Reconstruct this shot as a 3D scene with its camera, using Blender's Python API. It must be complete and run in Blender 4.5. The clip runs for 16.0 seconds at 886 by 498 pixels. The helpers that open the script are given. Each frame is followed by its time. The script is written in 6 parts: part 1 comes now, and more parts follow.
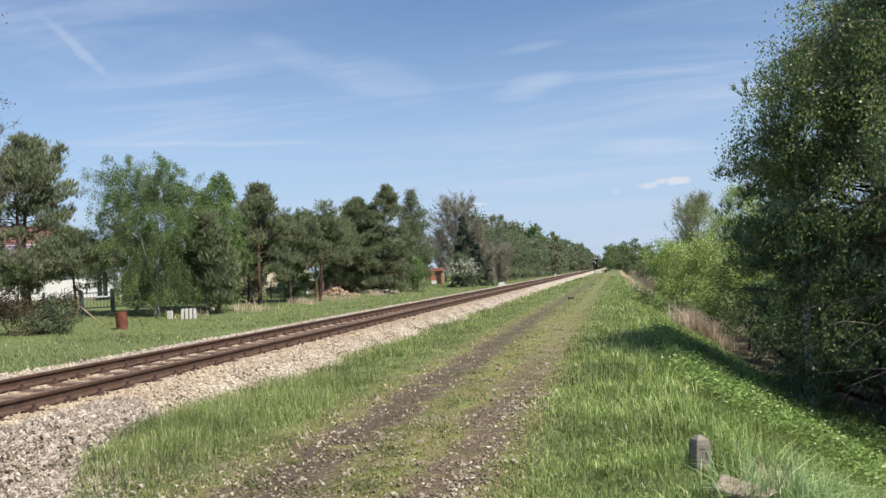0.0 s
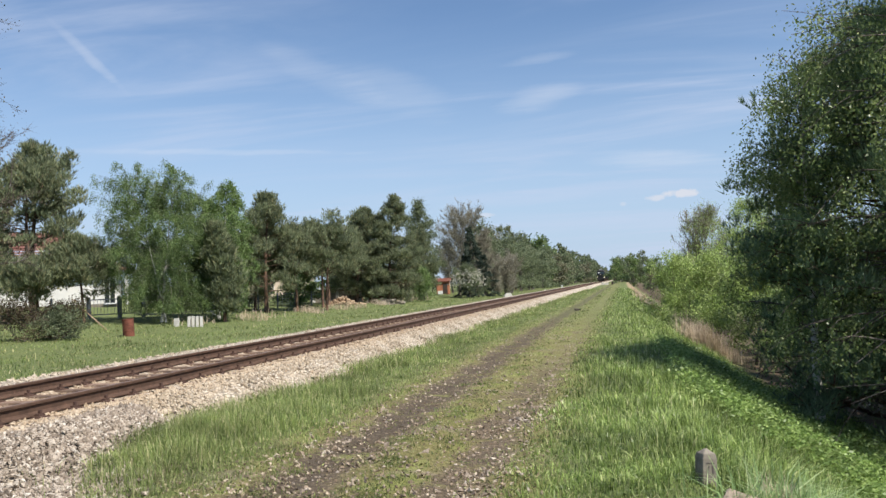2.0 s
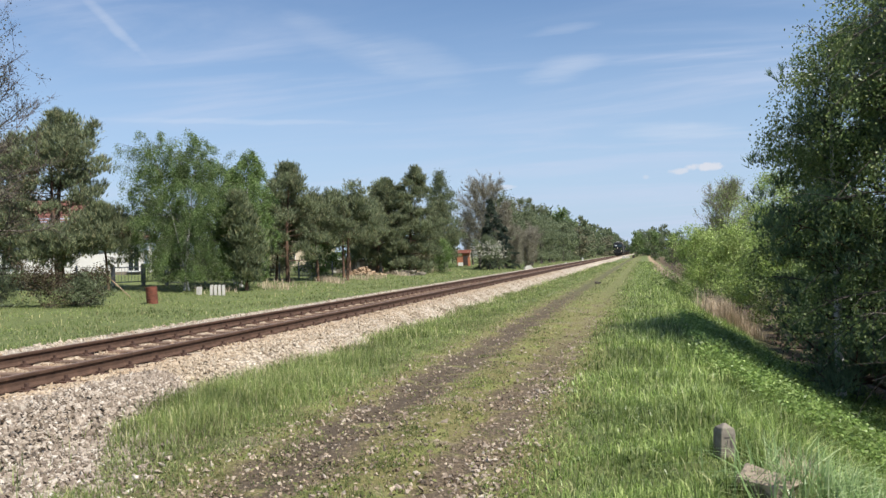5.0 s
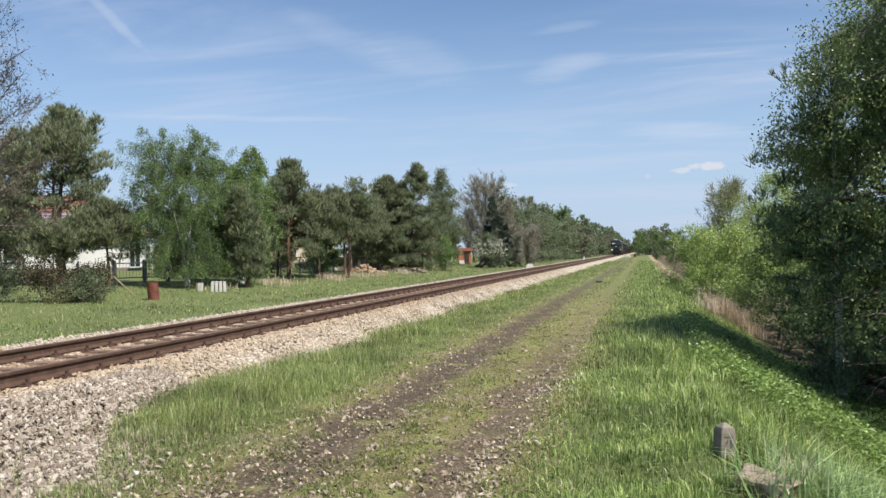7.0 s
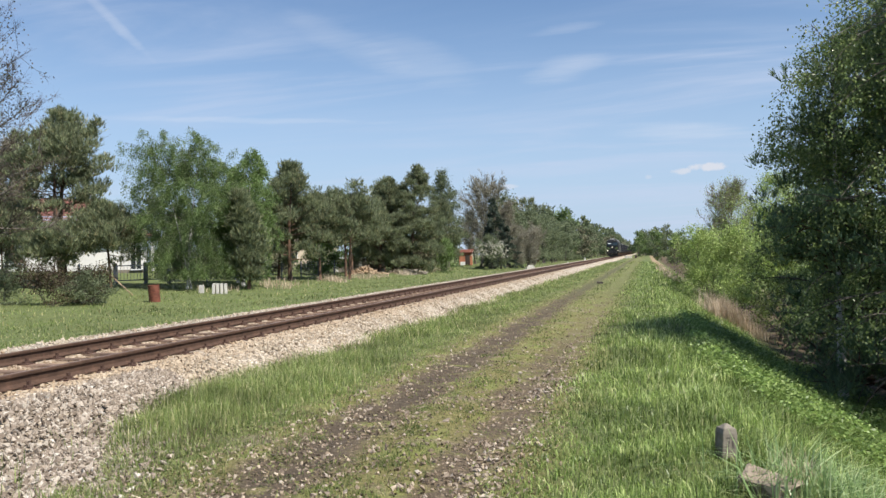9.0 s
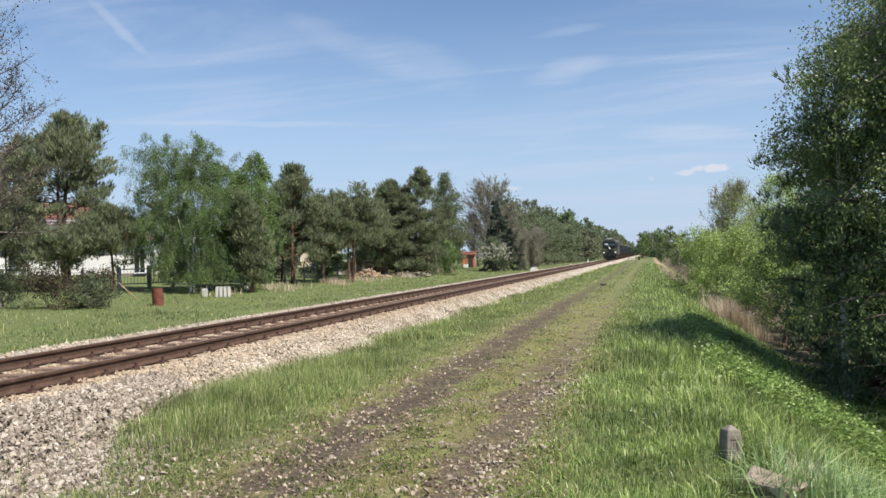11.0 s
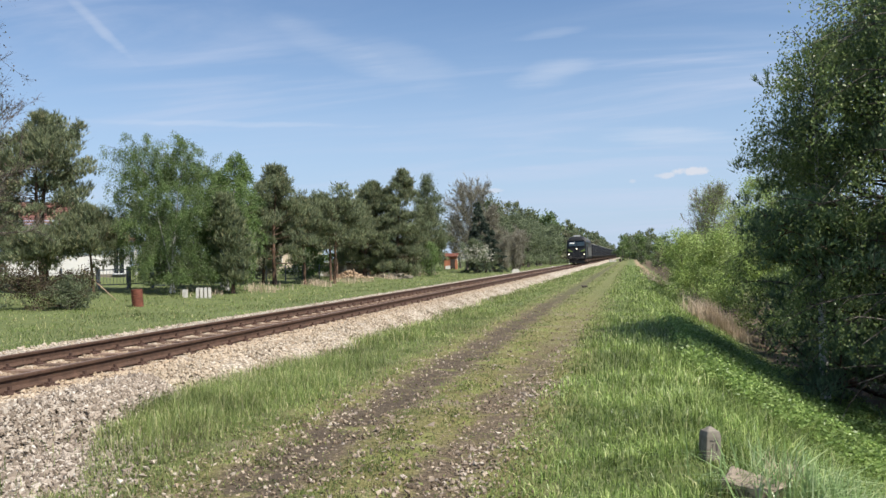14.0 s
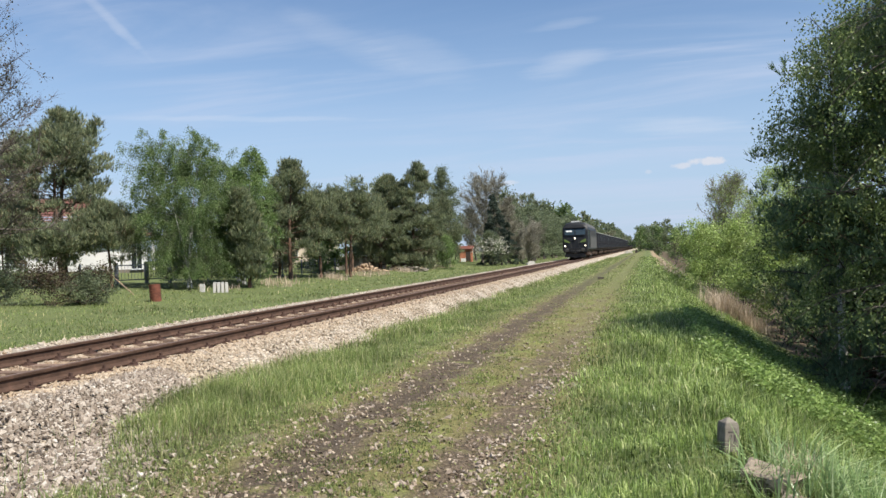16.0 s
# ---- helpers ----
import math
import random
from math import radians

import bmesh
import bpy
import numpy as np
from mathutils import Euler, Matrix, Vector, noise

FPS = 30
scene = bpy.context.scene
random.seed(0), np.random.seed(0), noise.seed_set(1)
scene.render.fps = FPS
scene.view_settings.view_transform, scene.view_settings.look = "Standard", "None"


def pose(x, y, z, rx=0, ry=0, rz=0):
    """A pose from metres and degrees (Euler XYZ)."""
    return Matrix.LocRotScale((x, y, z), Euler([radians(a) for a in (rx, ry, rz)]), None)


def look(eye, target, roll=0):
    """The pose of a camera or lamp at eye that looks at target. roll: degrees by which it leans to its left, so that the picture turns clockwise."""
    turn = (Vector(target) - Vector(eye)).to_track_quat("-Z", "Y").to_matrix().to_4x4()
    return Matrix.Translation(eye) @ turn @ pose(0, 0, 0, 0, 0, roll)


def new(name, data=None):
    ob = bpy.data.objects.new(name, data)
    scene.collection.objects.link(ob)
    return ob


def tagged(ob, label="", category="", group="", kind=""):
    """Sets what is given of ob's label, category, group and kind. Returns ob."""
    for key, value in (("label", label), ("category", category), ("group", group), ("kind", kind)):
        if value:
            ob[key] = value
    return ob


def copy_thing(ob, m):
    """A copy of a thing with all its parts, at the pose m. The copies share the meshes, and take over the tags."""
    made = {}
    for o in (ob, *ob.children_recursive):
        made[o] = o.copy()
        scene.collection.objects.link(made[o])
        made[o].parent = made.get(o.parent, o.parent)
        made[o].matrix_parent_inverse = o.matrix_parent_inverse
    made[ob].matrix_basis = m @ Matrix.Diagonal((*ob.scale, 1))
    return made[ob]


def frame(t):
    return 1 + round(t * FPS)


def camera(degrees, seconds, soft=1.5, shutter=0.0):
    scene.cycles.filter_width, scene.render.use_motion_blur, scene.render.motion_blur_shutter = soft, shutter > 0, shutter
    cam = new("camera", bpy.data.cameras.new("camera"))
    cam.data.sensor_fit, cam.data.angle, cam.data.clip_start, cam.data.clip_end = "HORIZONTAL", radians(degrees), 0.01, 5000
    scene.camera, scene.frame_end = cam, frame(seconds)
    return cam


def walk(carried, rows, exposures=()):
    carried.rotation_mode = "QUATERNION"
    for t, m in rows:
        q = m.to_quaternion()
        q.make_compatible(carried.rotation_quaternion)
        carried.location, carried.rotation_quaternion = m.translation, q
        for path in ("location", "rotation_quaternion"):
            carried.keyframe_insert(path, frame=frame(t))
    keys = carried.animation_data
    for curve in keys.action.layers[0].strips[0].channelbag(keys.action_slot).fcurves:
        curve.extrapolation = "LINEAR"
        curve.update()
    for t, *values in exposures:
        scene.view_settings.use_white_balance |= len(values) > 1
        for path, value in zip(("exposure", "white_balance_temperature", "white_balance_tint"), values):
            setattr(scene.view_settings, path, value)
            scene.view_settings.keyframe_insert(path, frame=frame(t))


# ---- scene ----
cam = camera(57.0, 16.0)
EYE = (0.0, 0.0, 1.6)
# seconds, yaw, pitch, lean of the held camera, which only turns
TURNS = [
    (0, 11.978, 1.712, 2.768),
    (0.5, 12.136, 2.109, 2.483),
    (1, 12.321, 2.084, 2.354),
    (1.5, 12.369, 2.290, 2.084),
    (2, 12.434, 2.455, 2.194),
    (2.5, 12.533, 2.054, 2.665),
    (3, 12.496, 1.429, 2.187),
    (3.5, 12.550, 1.017, 1.884),
    (4, 12.904, 0.848, 1.902),
    (4.5, 13.660, 0.613, 1.782),
    (7, 13.950, 0.355, 1.203),
    (7.5, 13.903, 0.287, 1.316),
    (8, 13.899, 0.234, 1.201),
    (8.5, 13.899, 0.295, 1.198),
    (9, 14.014, 0.460, 1.364),
    (11.5, 14.224, 0.638, 1.576),
    (12, 13.949, 0.479, 1.685),
    (12.5, 13.728, 0.787, 1.594),
    (13, 12.985, 1.516, 1.432),
    (13.5, 12.466, 1.295, 1.270),
    (14, 12.967, 0.714, 1.404),
    (14.5, 13.611, 0.631, 1.590),
    (15, 13.723, 0.569, 1.879),
    (15.5, 13.902, 0.124, 1.980),
    (16, 14.052, 0.233, 1.894),
]
walk(cam, [(t, pose(*EYE, 90 + p, r, w)) for t, w, p, r in TURNS])

# ---- world, sun ----
SUN_AZ, SUN_EL = 117.0, 54.0      # degrees from the track's direction to the right, above the horizon
scene.view_settings.exposure = 0.6
sun = new("sun", bpy.data.lights.new("sun", "SUN"))
sun.data.energy, sun.data.angle, sun.data.color = 5.0, radians(0.53), (1.0, 0.95, 0.87)
sun_way = Vector((math.sin(radians(SUN_AZ)) * math.cos(radians(SUN_EL)),
                  math.cos(radians(SUN_AZ)) * math.cos(radians(SUN_EL)), math.sin(radians(SUN_EL))))
sun.matrix_world = look(sun_way * 60, (0, 0, 0))


class Nodes:
    """Short hand for node trees."""

    def __init__(self, tree):
        self.t = tree
        tree.nodes.clear()

    def add(self, kind, ins=None, **props):
        n = self.t.nodes.new(kind)
        if "operation" in props:
            n.operation = props["operation"]
        if "use_clamp" in props:
            n.use_clamp = props["use_clamp"]
        if "interpolation_type" in props:
            n.interpolation_type = props["interpolation_type"]
        if "data_type" in props:
            n.data_type = props["data_type"]
            n.blend_type = props["blend_type"]
        for k, v in (ins or {}).items():
            if isinstance(v, bpy.types.NodeSocket):
                self.t.links.new(v, n.inputs[k])
            else:
                n.inputs[k].default_value = v
        return n

    def math(self, op, a, b=0.0, clamp=False):
        return self.add("ShaderNodeMath", {0: a, 1: b}, operation=op, use_clamp=clamp).outputs[0]

    def ramp(self, fac, stops):
        n = self.add("ShaderNodeValToRGB", {0: fac})
        while len(n.color_ramp.elements) < len(stops):
            n.color_ramp.elements.new(0.5)
        for e, (p, c) in zip(n.color_ramp.elements, stops):
            e.position = p
            e.color = (*c, 1.0) if len(c) == 3 else c
        return n.outputs[0]

    def span(self, v, a, b, c=0.0, d=1.0, smooth=True):
        return self.add("ShaderNodeMapRange", {0: v, 1: a, 2: b, 3: c, 4: d},
                        interpolation_type="SMOOTHSTEP" if smooth else "LINEAR").outputs[0]

    def noise(self, vec, scale, detail=4.0, rough=0.55, dist=0.0):
        return self.add("ShaderNodeTexNoise", {"Vector": vec, "Scale": scale, "Detail": detail, "Roughness": rough, "Distortion": dist}).outputs[0]

    def mix(self, fac, a, b, blend="MIX"):
        n = self.add("ShaderNodeMix", data_type="RGBA", blend_type=blend)
        for k, v in ((0, fac), (6, a), (7, b)):
            if isinstance(v, bpy.types.NodeSocket):
                self.t.links.new(v, n.inputs[k])
            else:
                n.inputs[k].default_value = v if k == 0 else (*v, 1.0)
        return n.outputs[2]


# sky with thin high cloud
world = bpy.data.worlds.new("sky")
scene.world = world
world.use_nodes = True
w = Nodes(world.node_tree)
SKY_STRENGTH = 0.083
sky = w.add("ShaderNodeTexSky")
sky.sky_type, sky.sun_disc = "NISHITA", False
sky.sun_elevation, sky.sun_rotation = radians(SUN_EL), radians(SUN_AZ)
sky.air_density, sky.dust_density, sky.ozone_density = 1.0, 0.3, 3.5
d = w.add("ShaderNodeTexCoord").outputs["Generated"]
sx = w.add("ShaderNodeSeparateXYZ", {0: d})
up = w.math("ADD", w.math("MAXIMUM", sx.outputs[2], 0.0), 0.10)
px, py = w.math("DIVIDE", sx.outputs[0], up), w.math("DIVIDE", sx.outputs[1], up)
flat = w.add("ShaderNodeCombineXYZ", {0: px, 1: py, 2: 0.0}).outputs[0]
turned = w.add("ShaderNodeMapping", {"Vector": flat, "Rotation": (0, 0, radians(38)), "Scale": (0.34, 1.25, 1.0)}).outputs[0]
veil = w.span(w.noise(turned, 1.35, 7.0, 0.58, 0.6), 0.40, 0.72)
wide = w.span(w.noise(flat, 0.42, 3.0, 0.5), 0.32, 0.58)
veil = w.math("MULTIPLY", veil, wide)
low = w.span(sx.outputs[2], -0.02, 0.34, 1.0, 0.0)


def puff(az, el, wid, hei):
    """A small fair-weather cloud at a bearing and height in degrees."""
    v = Vector((math.sin(radians(az)) * math.cos(radians(el)), math.cos(radians(az)) * math.cos(radians(el)), math.sin(radians(el))))
    r = Vector((math.cos(radians(az)), -math.sin(radians(az)), 0))
    u = w.math("DIVIDE", w.add("ShaderNodeVectorMath", {0: d, 1: r}, operation="DOT_PRODUCT").outputs["Value"], math.sin(radians(wid)))
    h = w.math("DIVIDE", w.math("SUBTRACT", sx.outputs[2], v.z), math.sin(radians(hei)))
    q = w.math("ADD", w.math("MULTIPLY", u, u), w.math("MULTIPLY", h, h))
    q = w.math("ADD", q, w.math("MULTIPLY", w.math("SUBTRACT", w.noise(d, 55.0, 5.0, 0.6), 0.5), 3.2))
    front = w.math("GREATER_THAN", w.add("ShaderNodeVectorMath", {0: d, 1: v}, operation="DOT_PRODUCT").outputs["Value"], 0.9)
    return w.math("MULTIPLY", w.span(q, 0.1, 1.0, 1.0, 0.0), front)


def streak(az, el, half, thick, tilt):
    """A short worn vapour trail; tilt: degrees by which it falls to the right."""
    v = Vector((math.sin(radians(az)) * math.cos(radians(el)), math.cos(radians(az)) * math.cos(radians(el)), math.sin(radians(el))))
    r = Vector((math.cos(radians(az)), -math.sin(radians(az)), 0))
    u3 = r.cross(v)
    a, b = r * math.cos(radians(tilt)) - u3 * math.sin(radians(tilt)), r * math.sin(radians(tilt)) + u3 * math.cos(radians(tilt))
    bend_ = w.math("MULTIPLY", w.math("SUBTRACT", w.noise(d, 9.0, 4.0, 0.6), 0.5), 0.012)
    u = w.math("DIVIDE", w.add("ShaderNodeVectorMath", {0: d, 1: a}, operation="DOT_PRODUCT").outputs["Value"], math.sin(radians(half)))
    h = w.math("DIVIDE", w.math("ADD", w.add("ShaderNodeVectorMath", {0: d, 1: b}, operation="DOT_PRODUCT").outputs["Value"], bend_), math.sin(radians(thick)))
    q = w.math("ADD", w.math("MULTIPLY", u, u), w.math("MULTIPLY", h, h))
    q = w.math("ADD", q, w.math("MULTIPLY", w.math("SUBTRACT", w.noise(turned, 5.0, 6.0, 0.65), 0.5), 2.6))
    front = w.math("GREATER_THAN", w.add("ShaderNodeVectorMath", {0: d, 1: v}, operation="DOT_PRODUCT").outputs["Value"], 0.9)
    return w.math("MULTIPLY", w.span(q, -0.4, 1.3, 1.0, 0.0), front)


clear_sky = w.mix(1.0, sky.outputs[0], (0.96, 1.0, 1.05), "MULTIPLY")
sky_rgb = w.mix(w.math("MULTIPLY", low, 0.85), clear_sky, (3.75, 4.85, 6.6))
sky_rgb = w.mix(w.math("MULTIPLY", veil, 0.66), sky_rgb, (4.7, 5.35, 6.8))
for az, el, wid, hei, k in ((4.2, 5.5, 1.5, 0.30, 0.75), (2.3, 5.3, 0.8, 0.25, 0.6), (-18.5, 4.6, 0.6, 0.30, 0.6), (-9.2, 4.7, 0.7, 0.2, 0.45), (0.2, 5.0, 0.35, 0.2, 0.35)):
    sky_rgb = w.mix(w.math("MULTIPLY", puff(az, el, wid, hei), k), sky_rgb, (6.2, 6.2, 6.6))
for az, el, half, thick, tilt, k in ((-35.6, 15.4, 3.2, 0.38, 44, 0.26), (-27.0, 9.5, 10.0, 0.22, 0, 0.22), (-20.0, 14.5, 5.0, 1.1, 24, 0.16), (-5.2, 12.6, 3.0, 0.9, -8, 0.30), (2.5, 8.0, 4.5, 0.7, 4, 0.30), (-5.0, 15.2, 2.6, 0.35, -4, 0.22), (-15.5, 13.5, 4.5, 1.6, 20, 0.18)):
    sky_rgb = w.mix(w.math("MULTIPLY", streak(az, el, half, thick, tilt), k), sky_rgb, (6.0, 6.4, 7.2))
back = w.add("ShaderNodeBackground", {0: sky_rgb, 1: SKY_STRENGTH})
w.t.links.new(back.outputs[0], w.add("ShaderNodeOutputWorld").inputs[0])


# ---- materials ----
def material(name):
    m = bpy.data.materials.new(name)
    m.use_nodes = True
    n = Nodes(m.node_tree)
    n.place = n.add("ShaderNodeNewGeometry").outputs["Position"]
    n.own = n.add("ShaderNodeTexCoord").outputs["Object"]
    return m, n


def finish(n, colour, rough=0.8, metal=0.0, bump=None, depth=0.01, through_light=0.0, spec=0.3, emit=None, glow=0.0):
    b = n.add("ShaderNodeBsdfPrincipled", {"Roughness": rough, "Metallic": metal, "Specular IOR Level": spec})
    if isinstance(colour, bpy.types.NodeSocket):
        n.t.links.new(colour, b.inputs["Base Color"])
    else:
        b.inputs["Base Color"].default_value = (*colour, 1)
    if bump is not None:
        k = n.add("ShaderNodeBump", {"Height": bump, "Distance": depth, "Strength": 1.0})
        n.t.links.new(k.outputs[0], b.inputs["Normal"])
    if emit:
        b.inputs["Emission Color"].default_value = (*emit, 1)
        b.inputs["Emission Strength"].default_value = glow
    out = b.outputs[0]
    if through_light:
        tr = n.add("ShaderNodeBsdfTranslucent", {"Color": colour if isinstance(colour, bpy.types.NodeSocket) else (*colour, 1)})
        mx = n.add("ShaderNodeMixShader", {0: through_light, 1: out, 2: tr.outputs[0]})
        out = mx.outputs[0]
    n.t.links.new(out, n.add("ShaderNodeOutputMaterial").inputs[0])


def island(n):
    return n.add("ShaderNodeNewGeometry").outputs["Random Per Island"]


def leafy(name, stops, rough=0.6, glow=0.35, patch=0.35, wide=0.9):
    """Foliage: each leaf its own tint, and a slow change over the crown."""
    m, n = material(name)
    c = n.ramp(island(n), stops)
    v = n.span(n.noise(n.own, wide, 4.0), 0.3, 0.7, 1 - patch, 1 + patch * 0.6)
    c = n.mix(1.0, c, n.add("ShaderNodeCombineColor", {0: v, 1: v, 2: v}).outputs[0], "MULTIPLY")
    finish(n, c, rough, through_light=glow, spec=0.4)
    return m


def plain(name, rgb, rough=0.7, metal=0.0, var=0.2, scale=3.0, fine=40.0, depth=0.002, second=None, spec=0.3, obj_random=0.0):
    """A painted or raw surface with broad stains and fine grain."""
    m, n = material(name)
    a = n.noise(n.own, scale, 5.0, 0.6)
    g = n.noise(n.own, fine, 3.0, 0.6)
    dark = tuple(v * (1 - var) for v in rgb)
    lite = tuple(min(1, v * (1 + var)) for v in rgb)
    c = n.mix(n.span(a, 0.3, 0.7), dark, lite)
    if second:
        c = n.mix(n.span(n.noise(n.own, scale * 2.3, 6.0, 0.7), 0.52, 0.66), c, second)
    c = n.mix(n.span(g, 0.25, 0.75, 0.0, 0.25), c, tuple(v * 0.6 for v in rgb))
    if obj_random:
        r = n.add("ShaderNodeObjectInfo").outputs["Random"]
        v = n.span(r, 0, 1, 1 - obj_random, 1 + obj_random, False)
        c = n.mix(1.0, c, n.add("ShaderNodeCombineColor", {0: v, 1: v, 2: v}).outputs[0], "MULTIPLY")
    finish(n, c, rough, metal, g, depth, spec=spec)
    return m


M = {}
M["birch_leaf"] = leafy("birch_leaf", [(0, (0.099, 0.152, 0.049)), (0.5, (0.149, 0.220, 0.075)), (0.85, (0.215, 0.287, 0.108)), (1, (0.347, 0.421, 0.207))], 0.45, 0.5)
M["shiny_leaf"] = leafy("shiny_leaf", [(0, (0.125, 0.180, 0.058)), (0.5, (0.195, 0.262, 0.090)), (0.85, (0.300, 0.365, 0.140)), (1, (0.500, 0.545, 0.280))], 0.35, 0.58)
M["young_leaf"] = leafy("young_leaf", [(0, (0.117, 0.183, 0.052)), (0.6, (0.179, 0.266, 0.078)), (1, (0.264, 0.349, 0.147))], 0.5, 0.42)
M["wood_leaf"] = leafy("wood_leaf", [(0, (0.135, 0.165, 0.090)), (0.6, (0.185, 0.222, 0.122)), (1, (0.245, 0.280, 0.165))], 0.65, 0.5)
M["dull_leaf"] = leafy("dull_leaf", [(0, (0.135, 0.131, 0.084)), (0.6, (0.192, 0.188, 0.113)), (1, (0.259, 0.244, 0.155))], 0.7, 0.3)
M["pine_needle"] = leafy("pine_needle", [(0, (0.105, 0.134, 0.078)), (0.6, (0.204, 0.241, 0.132)), (0.9, (0.324, 0.348, 0.184)), (1, (0.397, 0.333, 0.179))], 0.55, 0.35)
M["spruce_needle"] = leafy("spruce_needle", [(0, (0.037, 0.056, 0.043)), (0.7, (0.062, 0.090, 0.062)), (1, (0.100, 0.125, 0.081))], 0.55, 0.15)
M["dark_needle"] = leafy("dark_needle", [(0, (0.092, 0.145, 0.084)), (0.7, (0.151, 0.227, 0.118)), (1, (0.252, 0.324, 0.168))], 0.5, 0.35)
M["blossom"] = leafy("blossom", [(0, (0.48, 0.46, 0.37)), (1, (0.68, 0.66, 0.56))], 0.7, 0.3, 0.1)
M["nettle"] = leafy("nettle", [(0, (0.149, 0.231, 0.056)), (0.6, (0.235, 0.343, 0.091)), (1, (0.363, 0.460, 0.155))], 0.45, 0.4)
M["grass"] = leafy("grass", [(0, (0.113, 0.155, 0.044)), (0.4, (0.226, 0.293, 0.086)), (0.75, (0.349, 0.414, 0.146)), (0.9, (0.474, 0.459, 0.219)), (1, (0.655, 0.586, 0.355))], 0.5, 0.45, 0.42, 0.7)
M["reed"] = leafy("reed", [(0, (0.381, 0.292, 0.205)), (0.6, (0.560, 0.443, 0.324)), (1, (0.694, 0.572, 0.443))], 0.7, 0.25, 0.2)
M["meadow"] = leafy("meadow", [(0, (0.152, 0.194, 0.061)), (0.45, (0.185, 0.246, 0.071)), (0.75, (0.261, 0.311, 0.107)), (0.9, (0.457, 0.427, 0.204)), (1, (0.610, 0.531, 0.286))], 0.6, 0.5, 0.5, 0.28)
M["litter"] = leafy("litter", [(0, (0.10, 0.075, 0.045)), (0.35, (0.22, 0.17, 0.10)), (0.6, (0.17, 0.19, 0.06)), (0.85, (0.24, 0.27, 0.09)), (1, (0.46, 0.38, 0.26))], 0.8, 0.15, 0.2)
M["bank_grass"] = leafy("bank_grass", [(0, (0.070, 0.111, 0.026)), (0.4, (0.179, 0.259, 0.066)), (0.72, (0.329, 0.426, 0.123)), (0.92, (0.526, 0.604, 0.239)), (1, (0.677, 0.653, 0.354))], 0.36, 0.42, 0.45, 0.7)
M["sedge"] = leafy("sedge", [(0, (0.179, 0.273, 0.101)), (0.6, (0.314, 0.431, 0.173)), (1, (0.568, 0.646, 0.360))], 0.35, 0.4, 0.15)
M["willow_leaf"] = leafy("willow_leaf", [(0, (0.213, 0.291, 0.078)), (0.6, (0.334, 0.433, 0.124)), (1, (0.518, 0.603, 0.234))], 0.5, 0.42)
M["twig"] = leafy("twig", [(0, (0.189, 0.168, 0.125)), (0.6, (0.263, 0.242, 0.184)), (1, (0.363, 0.344, 0.266))], 0.8, 0.2, 0.2)
M["dark_twig"] = leafy("dark_twig", [(0, (0.06, 0.045, 0.036)), (1, (0.11, 0.085, 0.065))], 0.8, 0.0, 0.2)
M["bud"] = leafy("bud", [(0, (0.075, 0.045, 0.032)), (0.6, (0.098, 0.075, 0.040)), (1, (0.105, 0.120, 0.048))], 0.6, 0.3)


def bark(name, base, light, scale):
    m, n = material(name)
    v = n.add("ShaderNodeMapping", {"Vector": n.own, "Scale": (1, 1, 0.25)}).outputs[0]
    a = n.noise(v, scale, 6.0, 0.65)
    c = n.mix(n.span(a, 0.4, 0.62), base, light)
    finish(n, c, 0.9, bump=a, depth=0.03)
    return m


M["pine_bark"] = bark("pine_bark", (0.05, 0.036, 0.028), (0.17, 0.10, 0.065), 9.0)
M["grey_bark"] = bark("grey_bark", (0.06, 0.05, 0.042), (0.15, 0.13, 0.11), 9.0)


def birch_bark():
    m, n = material("birch_bark")
    v = n.add("ShaderNodeMapping", {"Vector": n.own, "Scale": (1, 1, 2.5)}).outputs[0]
    a = n.noise(v, 4.0, 5.0, 0.7)
    c = n.mix(n.span(a, 0.52, 0.6), (0.50, 0.48, 0.44), (0.05, 0.045, 0.04))
    finish(n, c, 0.7, bump=a, depth=0.01)
    return m


M["birch_bark"] = birch_bark()


